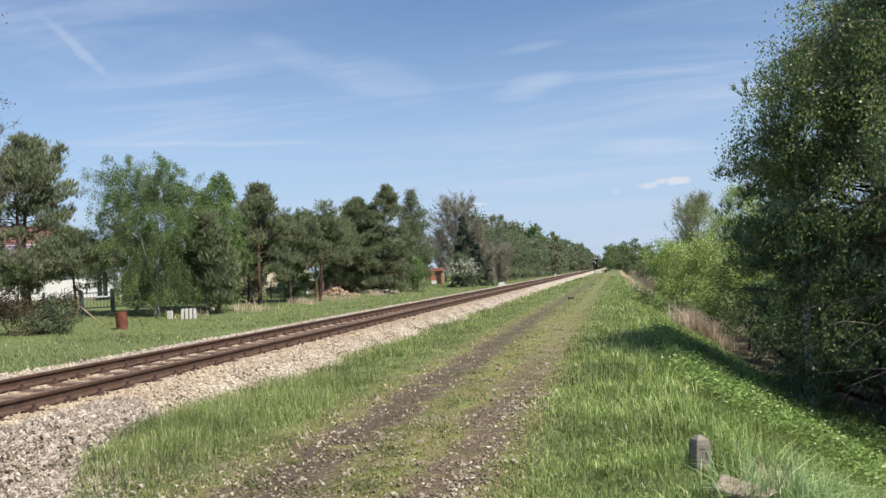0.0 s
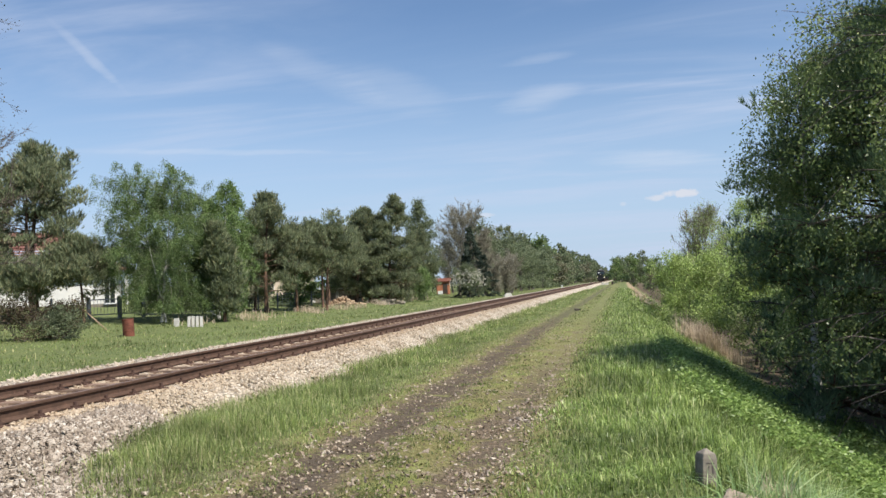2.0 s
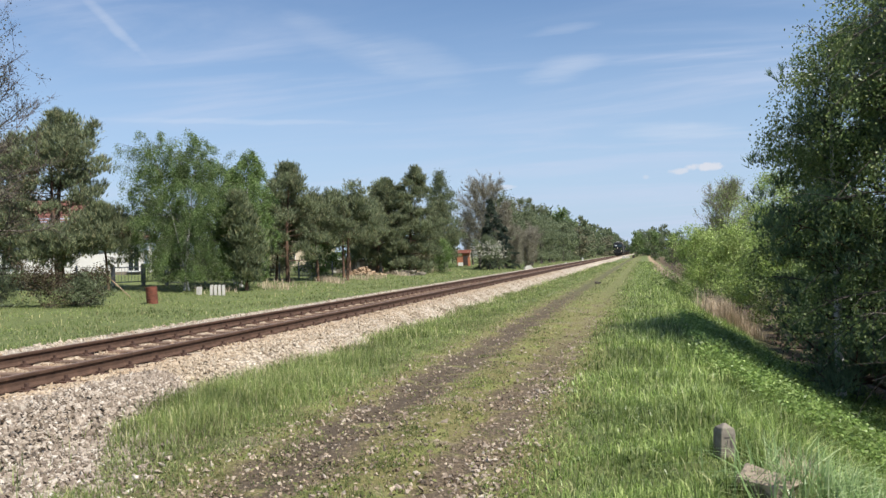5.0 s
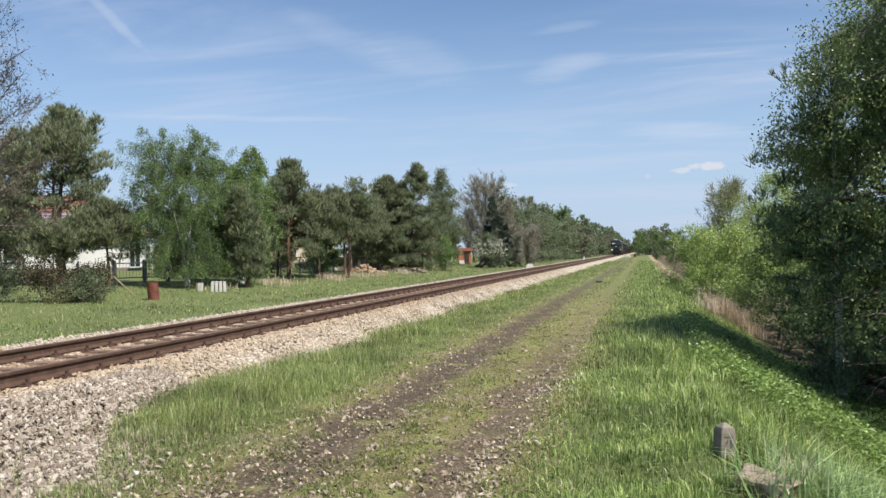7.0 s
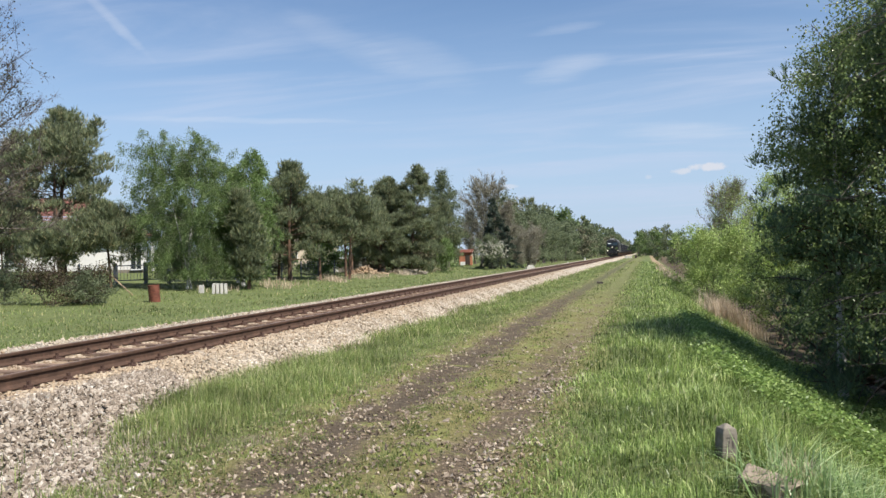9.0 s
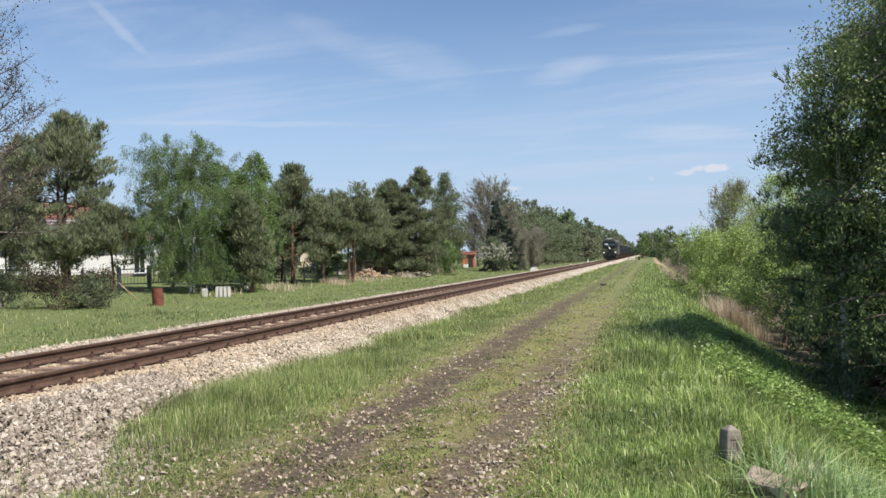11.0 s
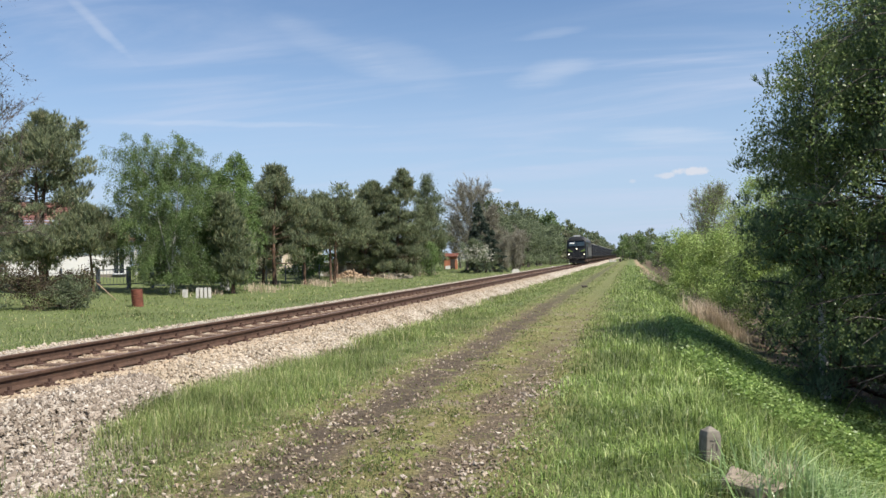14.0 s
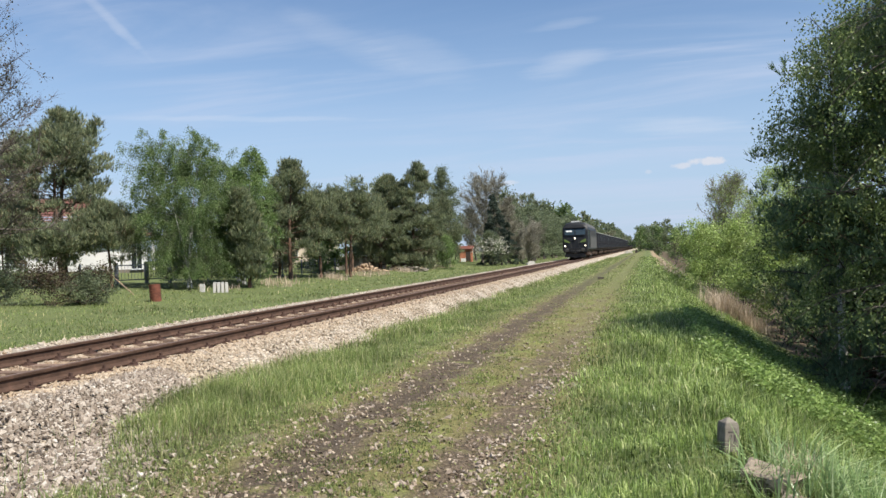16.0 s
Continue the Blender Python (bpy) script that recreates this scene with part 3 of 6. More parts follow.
def rail_mesh():
    """A flat-bottomed rail: wide foot, thin web, rounded head; the running surface is a face strip of its own material."""
    pr = [(-0.068, 0.0), (0.068, 0.0), (0.068, 0.012), (0.020, 0.030), (0.010, 0.045), (0.010, 0.108), (0.034, 0.122), (0.036, 0.148), (0.026, 0.158),
          (-0.026, 0.158), (-0.036, 0.148), (-0.034, 0.122), (-0.010, 0.108), (-0.010, 0.045), (-0.020, 0.030), (-0.068, 0.012)]
    ys = steps((TRACK_A, 40, 30), (40, TRACK_B, 60))
    v = np.array([[(x, y, z) for x, z in pr] for y in ys]).reshape(-1, 3)
    k, f = len(pr), []
    for i in range(len(ys) - 1):
        for j in range(k):
            f.append((i * k + j, i * k + (j + 1) % k, (i + 1) * k + (j + 1) % k, (i + 1) * k + j))
    me = mesh_of("rail", v, np.array(f)[:, ::-1], M["rail"])
    me.materials.append(M["rail_top"])
    for i, p in enumerate(me.polygons):
        if i % k in (8,):
            p.material_index = 1
    return me


def chair_arrays(at):
    """Base plate with two clips and bolts on both sides of the rail foot."""
    h = []
    for bx in ((at[0], at[1], at[2] + 0.008, 0.34, 0.15, 0.016), (at[0] - 0.095, at[1], at[2] + 0.028, 0.05, 0.09, 0.03), (at[0] + 0.095, at[1], at[2] + 0.028, 0.05, 0.09, 0.03),
               (at[0] - 0.10, at[1], at[2] + 0.06, 0.032, 0.032, 0.045), (at[0] + 0.10, at[1], at[2] + 0.06, 0.032, 0.032, 0.045)):
        h.append(box_arrays(*bx))
    return h


def make_track():
    track = thing("railway_track", "single railway track with brown rusty rails on weathered wooden sleepers", "railway track", pose(TRACK_X, 0, 0), kind="structure")
    rm = rail_mesh()
    for s in (-1, 1):
        part("rail", rm, track, "rust-brown steel rail with a worn top", pose(s * 0.80, 0, RAIL_Z - 0.158))
    top = RAIL_Z - 0.158 - 0.016
    v, f = box_arrays(0, 0, 0, 2.5, 0.24, 0.15)
    v[4:, 1] *= 0.82
    sl = mesh_of("sleeper", v, f, M["sleeper"])
    hc = Heap()
    for b in chair_arrays((0, 0, 0)):
        hc.add(*b)
    cm = hc.mesh("rail_chair", M["chair"])
    rng = np.random.default_rng(3)
    first, near = int(TRACK_A / SPACING), 150
    rest, rest_chairs = Heap(), Heap()
    for k in range(first, int(TRACK_B / SPACING)):
        y = 7.343 + k * SPACING
        if 0 <= k + 8 < near:
            s = part("sleeper", sl, track, m=pose(rng.normal(0, 0.02), y, top - 0.075, 0, 0, rng.normal(0, 0.6)))
            for e in (-1, 1):
                part("rail_chair", cm, s, m=pose(e * 0.80, 0, 0.075))
        elif y < 420:
            rest.add(v + (0, y, top - 0.075), f)
            for e in (-1, 1):
                rest_chairs.add(*box_arrays(e * 0.80, y, top + 0.03, 0.3, 0.12, 0.07))
    tagged(part("sleepers", rest.mesh("sleepers", M["sleeper"]), track), kind="stuff")
    tagged(part("rail_chairs", rest_chairs.mesh("rail_chairs", M["chair"]), track), kind="stuff")


make_track()


# ---- plants ----
def unit(v):
    return v / (np.linalg.norm(v, axis=-1, keepdims=True) + 1e-9)


def leaf_arrays(rng, at, way, length, width):
    """Diamond leaves, one quad each."""
    n = len(at)
    way = unit(way)
    side = unit(np.cross(way, rng.normal(0, 1, (n, 3))))
    length, width = np.broadcast_to(length, n)[:, None], np.broadcast_to(width, n)[:, None]
    mid = at + way * length * 0.45
    v = np.stack([at, mid + side * width / 2, at + way * length, mid - side * width / 2], 1)
    return v.reshape(-1, 3), np.arange(4 * n).reshape(n, 4)


def needle_arrays(rng, at, way, count, length, width, spread=0.8):
    """Tufts of needles: thin triangles round each twig's way."""
    n = len(at)
    at, way = np.repeat(at, count, 0), np.repeat(unit(way), count, 0)
    d3 = unit(way + rng.normal(0, spread, (n * count, 3)))
    side = unit(np.cross(d3, rng.normal(0, 1, d3.shape)))
    l = length * rng.uniform(0.6, 1.2, (n * count, 1))
    v = np.stack([at - side * width / 2, at + side * width / 2, at + d3 * l], 1)
    return v.reshape(-1, 3), np.arange(3 * n * count).reshape(-1, 3)


def bend(rng, start, way, length, n, droop, wobble=0.12):
    """A branch path that starts along way and droops (or rises) on its way out."""
    p, d3, out = np.array(start, dtype=float), np.array(way, dtype=float), [np.array(start, dtype=float)]
    for _ in range(n):
        d3 = d3 + rng.normal(0, wobble, 3) + (0, 0, -droop / n)
        d3 /= np.linalg.norm(d3)
        p = p + d3 * length / n
        out.append(p)
    return np.array(out)


def skeleton_of(rng, h, r, profile, first, branches, rise, droop, subs, trunk_r, lean=0.02, sub_len=0.42, stems=1, sides=4, splay=0.13, vary=(0.72, 1.12)):
    """Trunk and limbs. Gives their mesh heap and the twig paths. profile: reach of the limbs from bottom to top of the crown, as shares of r."""
    heap, limbs, twigs = Heap(), Heap(), []
    for s in range(stems):
        base = np.array([0.0, 0.0, 0.0]) if stems == 1 else np.array([*rng.normal(0, 0.14, 2), 0.0])
        tilt = np.array([*rng.normal(0, lean + (splay if stems > 1 else 0), 2), 1.0])
        hh = h * (1.0 if s == 0 else rng.uniform(0.75, 0.97))
        trunk = bend(rng, base - (0, 0, 0.2), tilt, hh * 0.97 + 0.2, 10, 0.0, 0.035)
        radii = trunk_r * (1 - np.linspace(0, 1, 11) ** 1.2 * 0.93) * (1 if stems == 1 else 0.75)
        radii[0] *= 1.35
        add_tube(heap, trunk, radii, 8)
        nb = branches // stems
        for i in range(nb):
            t = first + (1 - first) * ((i + rng.random()) / nb) ** 0.9
            q = t * 10
            k = min(int(q), 9)
            start = trunk[k] + (trunk[k + 1] - trunk[k]) * (q - k)
            u = (t - first) / (1 - first)
            reach = r * np.interp(u, np.linspace(0, 1, len(profile)), profile) * rng.uniform(*vary)
            az = i * 2.399 + rng.normal(0, 0.35)
            el = radians(np.interp(u, (0, 1), rise)) + rng.normal(0, 0.12)
            way = np.array([math.cos(az) * math.cos(el), math.sin(az) * math.cos(el), math.sin(el)])
            path = bend(rng, start, way, reach, 5, droop)
            br = max(0.012, 0.32 * np.interp(t, np.linspace(0, 1, 11), radii)) * min(1.0, 0.5 + reach / 4)
            add_tube(limbs, path, np.linspace(br, 0.006, 6), sides)
            twigs.append(path[2:])
            for _ in range(subs):
                w2 = rng.uniform(1.2, 4.8)
                k2 = int(w2)
                st = path[k2] + (path[k2 + 1] - path[k2]) * (w2 - k2)
                dd = unit(path[k2 + 1] - path[k2]) + rng.normal(0, 0.55, 3)
                sp = bend(rng, st, dd / np.linalg.norm(dd), reach * sub_len * rng.uniform(0.5, 1.1), 3, droop)
                add_tube(limbs, sp, np.linspace(br * 0.4, 0.004, 4), 3)
                twigs.append(sp[1:])
    return (heap, limbs), twigs


def along(rng, twigs, n):
    """n points along the twigs, with the twig's way at each."""
    lens = np.array([np.linalg.norm(np.diff(t, axis=0), axis=1).sum() for t in twigs]) + 0.05
    pick = rng.choice(len(twigs), n, p=lens / lens.sum())
    at, way = np.empty((n, 3)), np.empty((n, 3))
    for i, k in enumerate(pick):
        t = twigs[k]
        q = rng.random() * (len(t) - 1)
        j = int(q)
        s = t[j + 1] - t[j]
        at[i], way[i] = t[j] + s * (q - j), s
    return at, unit(way)


def wood_mesh(stem, limbs, bark_mat):
    """Trunk and limbs as one mesh; a birch's thin limbs are dark."""
    h = Heap()
    h.v, h.n = stem.v + limbs.v, stem.n + limbs.n
    h.q = stem.q + [f + stem.n for f in limbs.q]
    h.t = stem.t + [f + stem.n for f in limbs.t]
    me = h.mesh("trunk", bark_mat, True)
    if bark_mat is M["birch_bark"]:
        me.materials.append(M["grey_bark"])
        a, b, c, e = (sum(len(f) for f in g) for g in (stem.q, limbs.q, stem.t, limbs.t))
        me.polygons.foreach_set("material_index", np.repeat([0, 1, 0, 1], [a, b, c, e]).astype(np.int32))
    return me


def tree_thing(name, label, category, m, trunk, crown, bark_mat, leaf_mat, group=""):
    """trunk: heap; crown: verts and faces."""
    t = thing(name, label, category, m, group)
    part("trunk", wood_mesh(*trunk, bark_mat), t)
    part("crown", mesh_of("crown", *crown, leaf_mat), t)
    return t


def birch_shape(seed, h, r, leaves, size, first=0.12, branches=60, profile=(0.55, 0.9, 1.0, 0.85, 0.6, 0.25), hang=0.9, stems=1, trunk_r=None, low=0.3, slim=0.62, vary=(0.72, 1.12)):
    """Weeping birch: rising limbs whose fine twigs hang, strung with small leaves."""
    rng = np.random.default_rng(seed)
    heap, tw = skeleton_of(rng, h, r, profile, first, branches, (20, 62), 0.75, 5, trunk_r or h * 0.013, stems=stems, vary=vary)
    strings = leaves // 16
    at, way = along(rng, tw, strings)
    drop = rng.uniform(0.25, 1.0, strings) * hang
    u = rng.random((strings, 16))
    pos = at[:, None] + way[:, None] * u[..., None] * 0.25 + np.stack([np.zeros_like(u), np.zeros_like(u), -u * drop[:, None]], -1)
    pos = pos + rng.normal(0, 0.075 + 0.01 * h / 10, pos.shape)
    pos = pos.reshape(-1, 3)
    pos = pos[pos[:, 2] > low + 0.5 * rng.random(len(pos)) * low]
    ways = rng.normal(0, 0.6, pos.shape) + (0, 0, -0.7)
    return heap, leaf_arrays(rng, pos, ways, size * rng.uniform(0.7, 1.35, len(pos)), size * slim)


def broad_shape(seed, h, r, leaves, size, first=0.15, branches=46, profile=(0.6, 0.95, 1.0, 0.9, 0.6, 0.3), rise=(15, 60), droop=0.1, stems=1, clump=0.22, subs=5):
    rng = np.random.default_rng(seed)
    heap, tw = skeleton_of(rng, h, r, profile, first, branches, rise, droop, subs, h * 0.016, stems=stems)
    at, way = along(rng, tw, leaves // 12)
    pos = (at[:, None] + rng.normal(0, clump, (len(at), 12, 3)) * (1, 1, 0.75)).reshape(-1, 3)
    pos[:, 2] = np.maximum(pos[:, 2], 0.1)
    return heap, leaf_arrays(rng, pos, rng.normal(0, 1, pos.shape) + (0, 0, 0.2), size * rng.uniform(0.6, 1.3, len(pos)), size * 0.7)


def pine_shape(seed, h, r, tufts, length, first=0.3, branches=44, profile=(0.55, 0.95, 1.0, 0.9, 0.7, 0.4), count=7, width=0.03, clump=0.26, rise=(5, 45), trunk_r=None, stems=1, per=16, splay=0.13, vary=(0.72, 1.12)):
    """Scots pine: limbs that end in rounded pads of upright needle candles, with gaps between the pads."""
    rng = np.random.default_rng(seed)
    heap, tw = skeleton_of(rng, h, r, profile, first, branches, rise, -0.25, 5, trunk_r or h * 0.02, sub_len=0.36, stems=stems, splay=splay, vary=vary)
    at, _ = along(rng, tw, max(8, tufts // per))
    tips = np.array([t[-1] for t in tw])
    at = np.concatenate([at, tips[rng.random(len(tips)) < 0.45]])
    size = clump * rng.uniform(1.1, 2.0, len(at))
    out = unit(rng.normal(0, 1, (len(at), per, 3)) + (0, 0, 0.35))
    pos = at[:, None] + out * size[:, None, None] * (1, 1, 0.62) * rng.random((len(at), per, 1)) ** 0.5
    way = out * 0.5 + (0, 0, 0.9)
    return heap, needle_arrays(rng, pos.reshape(-1, 3), way.reshape(-1, 3), count, length, width, 0.34)


def bare_shape(seed, h, r, tufts, first=0.2, branches=70, profile=(0.5, 0.8, 1.0, 1.0, 0.85, 0.5), rise=(30, 68), stems=1, subs=10, length=0.8, width=0.035, buds=0, size=0.1):
    """A crown of fine bare twigs, with a few opening buds."""
    rng = np.random.default_rng(seed)
    heap, tw = skeleton_of(rng, h, r, profile, first, branches, rise, -0.25, subs, h * 0.016, stems=stems)
    at, way = along(rng, tw, tufts)
    twigs = needle_arrays(rng, at, way + (0, 0, 0.25), 4, length, width, 0.45)
    if not buds:
        return heap, twigs, None
    at, way = along(rng, tw, buds)
    at = at + rng.normal(0, length * 0.4, at.shape)
    return heap, twigs, leaf_arrays(rng, at, rng.normal(0, 1, at.shape), size * rng.uniform(0.6, 1.3, len(at)), size * 0.7)


def bare_thing(name, label, category, m, shape, twig_mat="twig", bud_mat="dull_leaf", group=""):
    heap, twigs, buds = shape
    t = thing(name, label, category, m, group)
    part("trunk", wood_mesh(*heap, M["grey_bark"]), t)
    part("canopy", mesh_of("canopy", *twigs, M[twig_mat]), t, "fine bare twigs")
    if buds:
        part("crown", mesh_of("crown", *buds, M[bud_mat]), t, "sparse opening leaves")
    return t


def spruce_shape(seed, h, r, tufts, length=0.3, width=0.05):
    rng = np.random.default_rng(seed)
    heap, tw = skeleton_of(rng, h, r, (1.0, 0.84, 0.62, 0.42, 0.22, 0.05), 0.06, 90, (-10, 12), 0.2, 4, h * 0.014, sub_len=0.4, vary=(0.88, 1.06))
    at, way = along(rng, tw, tufts)
    at = at + rng.normal(0, 0.07, at.shape)
    return heap, needle_arrays(rng, at, way + (0, 0, -0.35), 6, length, width, 0.45)


def bush_shape(seed, h, r, leaves, size, clump=0.16, branches=27, subs=4):
    return broad_shape(seed, h, r, leaves, size, 0.05, branches, (0.9, 1.0, 0.95, 0.7, 0.4), (25, 75), 0.0, 3, clump, subs)


def on_ground(x, y, turn=0.0, size=1.0, sink=0.0):
    return pose(x, y, float(gz(x, y)) - sink, 0, 0, turn) @ Matrix.Scale(size, 4)


def crown_part(t, name, arrays, mat, label=""):
    return part(name, mesh_of(name, *arrays, mat), t, label)


# ---- trees on the house side of the line ----
PINES = "pines along the gardens"
BIRCHES = "birches along the gardens"


def pine(x, y, h, r, label, seed, group=PINES, turn=0.0, **kw):
    opts = dict(tufts=int(330 * h * r ** 0.7), length=0.36, width=0.05, count=5, clump=0.36, first=0.15, branches=60, profile=(0.85, 1.0, 0.95, 0.78, 0.56, 0.32, 0.1), rise=(0, 38))
    opts.update(kw)
    r *= 1.55
    return tree_thing("pine_tree", label, "pine tree", on_ground(x, y, turn), *pine_shape(seed, h, r, **opts), M["pine_bark"], M["pine_needle"], group)


def birch(x, y, h, r, label, seed, leaf="birch_leaf", leaves=26000, size=0.13, group=BIRCHES, turn=0.0, **kw):
    r *= 1.3
    return tree_thing("birch_tree", label, "birch tree", on_ground(x, y, turn), *birch_shape(seed, h, r, leaves, size, **kw), M["birch_bark"], M[leaf], group)


pine(-34.1, 42.0, 10.3, 2.0, "tall twin-stemmed pine in front of the white house", 21, stems=2, first=0.50, profile=(0.9, 1.05, 1.05, 1.0, 0.85, 0.6, 0.35), tufts=4600, trunk_r=0.27, branches=64, splay=0.035)
pine(-33.0, 40.0, 3.0, 1.3, "low bushy pine under the tall pine", 121, first=0.55, profile=(0.9, 1.0, 0.9, 0.6, 0.3))
pine(-36.9, 40.6, 3.9, 1.7, "low spreading pine beside the garden fence", 22, first=0.52, profile=(0.9, 1.0, 0.9, 0.6, 0.3))
pine(-31.0, 42.4, 4.9, 1.35, "small dense pine at the fence corner", 23, first=0.45)
bare_thing("bare_tree", "reddish budding tree beside the white house", "tree", on_ground(-43.5, 48.0), bare_shape(240, 8.6, 2.6, 3600, buds=2600, size=0.12), "twig", "bud")
birch(-27.0, 44.3, 8.9, 2.75, "broad weeping birch with fresh green leaves beside the fence", 24, leaves=145000, hang=0.8, size=0.084, branches=150, first=0.10, profile=(0.5, 0.85, 1.0, 1.0, 0.9, 0.6), trunk_r=0.07, low=0.5, slim=0.5, stems=3)
birch(-25.6, 48.6, 8.9, 1.8, "light green birch behind the dull green pine", 25, "young_leaf", hang=0.7, leaves=44000, size=0.095, branches=90)
birch(-27.6, 51.6, 8.0, 1.7, "slim light green birch behind a dark pine", 26, "young_leaf", leaves=30000, hang=0.7, size=0.10)
pine(-24.0, 46.2, 6.0, 0.7, "dull green pine beside the weeping birch", 27, first=0.12)
pine(-26.6, 58.0, 9.1, 2.1, "tall dark pine in the row along the gardens", 28, first=0.2)
pine(-25.8, 62.0, 6.7, 1.7, "middle-sized pine with bare lower trunk", 29, first=0.46)
pine(-28.5, 60.0, 6.4, 2.0, "rounded pine in the row along the gardens", 30, first=0.45)
pine(-24.4, 65.0, 6.5, 1.8, "open pine with a reddish bare trunk at the field edge", 31, first=0.55, profile=(0.8, 1.0, 1.0, 0.9, 0.6), tufts=1700)
pine(-26.6, 70.0, 7.0, 1.9, "slender pine behind the open pine", 135, first=0.5)
pine(-27.9, 75.0, 7.3, 2.3, "bushy pine behind the log pile", 32, first=0.45)
pine(-27.4, 82.0, 9.9, 2.6, "large dense pine with boughs to the ground", 33, first=0.06, tufts=7000, branches=60)
pine(-24.6, 84.0, 11.2, 2.5, "large dense pine with a pointed top", 34, first=0.05, tufts=7600, branches=64, profile=(1.0, 1.0, 0.9, 0.7, 0.42, 0.12))
pine(-26.3, 83.5, 9.2, 2.4, "dense middle-sized pine in the thick of the row", 133, first=0.06)
pine(-29.5, 90.0, 9.0, 2.6, "pine behind the dense pines", 134, first=0.1)
pine(-24.6, 98.0, 8.4, 2.1, "dark pine at the end of the row", 35, first=0.12)
tree_thing("broadleaf_tree", "tall narrow tree in fresh leaf behind the pines", "tree", on_ground(-25.5, 105), *broad_shape(36, 12.9, 3.0, 17000, 0.16, 0.32, 60, (0.8, 1.0, 0.9, 0.7, 0.45, 0.2), clump=0.3), M["grey_bark"], M["wood_leaf"])
tree_thing("broadleaf_tree", "green tree in young leaf beside the bare tree", "tree", on_ground(-27.2, 109), *broad_shape(137, 6.6, 2.2, 11000, 0.16), M["grey_bark"], M["wood_leaf"])
tree_thing("broadleaf_tree", "bright green shrubby young tree before the pines", "tree", on_ground(-21.6, 88), *broad_shape(37, 3.6, 1.2, 5500, 0.11, 0.05), M["grey_bark"], M["young_leaf"])
bare_thing("bare_tree", "tall tree with a rounded crown of bare fine twigs", "tree", on_ground(-24.0, 120), bare_shape(38, 10.4, 4.4, 3600, 0.3, 80, (0.6, 0.9, 1.05, 1.1, 1.05, 0.8), (20, 62), subs=10, buds=3000, size=0.11))
bare_thing("bare_tree", "lower bare tree with brown buds", "tree", on_ground(-20.6, 123), bare_shape(39, 9.0, 2.9, 2600, 0.1, 66, (0.8, 0.95, 1.0, 0.9, 0.7, 0.4), (35, 78), 2, 8, buds=2600, size=0.12))
bare_thing("bare_tree", "bare tree with brown twigs behind the shed", "tree", on_ground(-28.4, 137), bare_shape(139, 8.2, 3.2, 2400, 0.1, 66, (0.8, 0.95, 1.0, 0.9, 0.7, 0.4), (30, 75), 2, 8, buds=2600, size=0.12))
tree_thing("spruce_tree", "dark pointed spruce behind the flowering bush", "spruce tree", on_ground(-19.3, 110), *spruce_shape(40, 9.9, 3.3, 11000, 0.26, 0.05), M["grey_bark"], M["spruce_needle"])
wb = tree_thing("flowering_bush", "round bush covered with white blossom", "bush", on_ground(-20.0, 106), *bush_shape(41, 3.9, 2.7, 9000, 0.13), M["grey_bark"], M["wood_leaf"])
rng = np.random.default_rng(77)
pt = unit(rng.normal(0, 1, (1500, 3))) * (2.3, 2.3, 1.7) * rng.uniform(0.7, 1.15, (1500, 1)) + rng.normal(0, 0.15, (1500, 3)) + (0, 0, 2.0)
pt = pt[(pt[:, 2] > 1.5) & (rng.random(1500) < np.clip(pt[:, 2] / 3.2, 0.2, 1))]
crown_part(wb, "blossom", leaf_arrays(rng, pt, rng.normal(0, 1, pt.shape), 0.16, 0.15), M["blossom"], "white blossom clusters")
for i, (x, y, h, r) in enumerate(((-17.2, 111, 4.0, 1.5), (-16.8, 118, 5.0, 1.9), (-17.4, 126, 5.6, 2.1), (-18.4, 137, 6.2, 2.3))):
    bare_thing("brushwood", "brown brushwood with bare upright twigs beside the line", "shrub", on_ground(x, y), bare_shape(42 + i, h, r, 1000, 0.04, 40, (0.7, 0.9, 1.0, 0.8, 0.5), (55, 82), 4, 6, 0.9, 0.035, 1300, 0.10), group="brushwood along the line")
bare_thing("budding_tree", "tall tree with bare twigs and small reddish buds", "tree", on_ground(-27.2, 29.2),
           bare_shape(47, 13.8, 4.3, 2600, 0.2, 64, (0.7, 0.9, 1.0, 1.0, 0.9, 0.6), (10, 60), subs=9, length=0.5, width=0.012, buds=7800, size=0.10), "dark_twig", "bud")

UNDER = "undergrowth under the pines"
shrubs = [tree_thing("shrub", lab, "shrub", on_ground(x, y), *bush_shape(140 + i, 2.6, 1.7, 2400, 0.20, 0.25, 15, 3), M["grey_bark"], M[leaf], UNDER)
          for i, (x, y, leaf, lab) in enumerate(((-32.5, 53.0, "wood_leaf", "dark green shrub under the pines"), (-30.5, 72.0, "young_leaf", "light green shrub under the pines"), (-31.5, 64.0, "dull_leaf", "brownish shrub under the pines")))]
for i, (x, y, sz) in enumerate(((-33.0, 57.5, 1.0), (-31.0, 60.5, 0.8), (-32.0, 68.0, 1.1), (-31.2, 76.5, 1.0), (-30.0, 86.0, 1.1), (-28.0, 88.0, 0.9), (-25.0, 90.0, 1.0), (-28.5, 94.0, 1.3), (-27.0, 101.0, 1.2), (-31.0, 106.0, 1.3),
                                (-29.5, 112.0, 1.2), (-31.0, 124.0, 1.4), (-24.2, 129.0, 1.2))):
    copy_thing(shrubs[(0, 0, 2, 1)[i % 4]], on_ground(x, y, 77 * i, sz))

# ---- woods along the line, farther off ----
WOODS_L, WOODS_R = "trees of the wood left of the line", "trees of the wood right of the line"


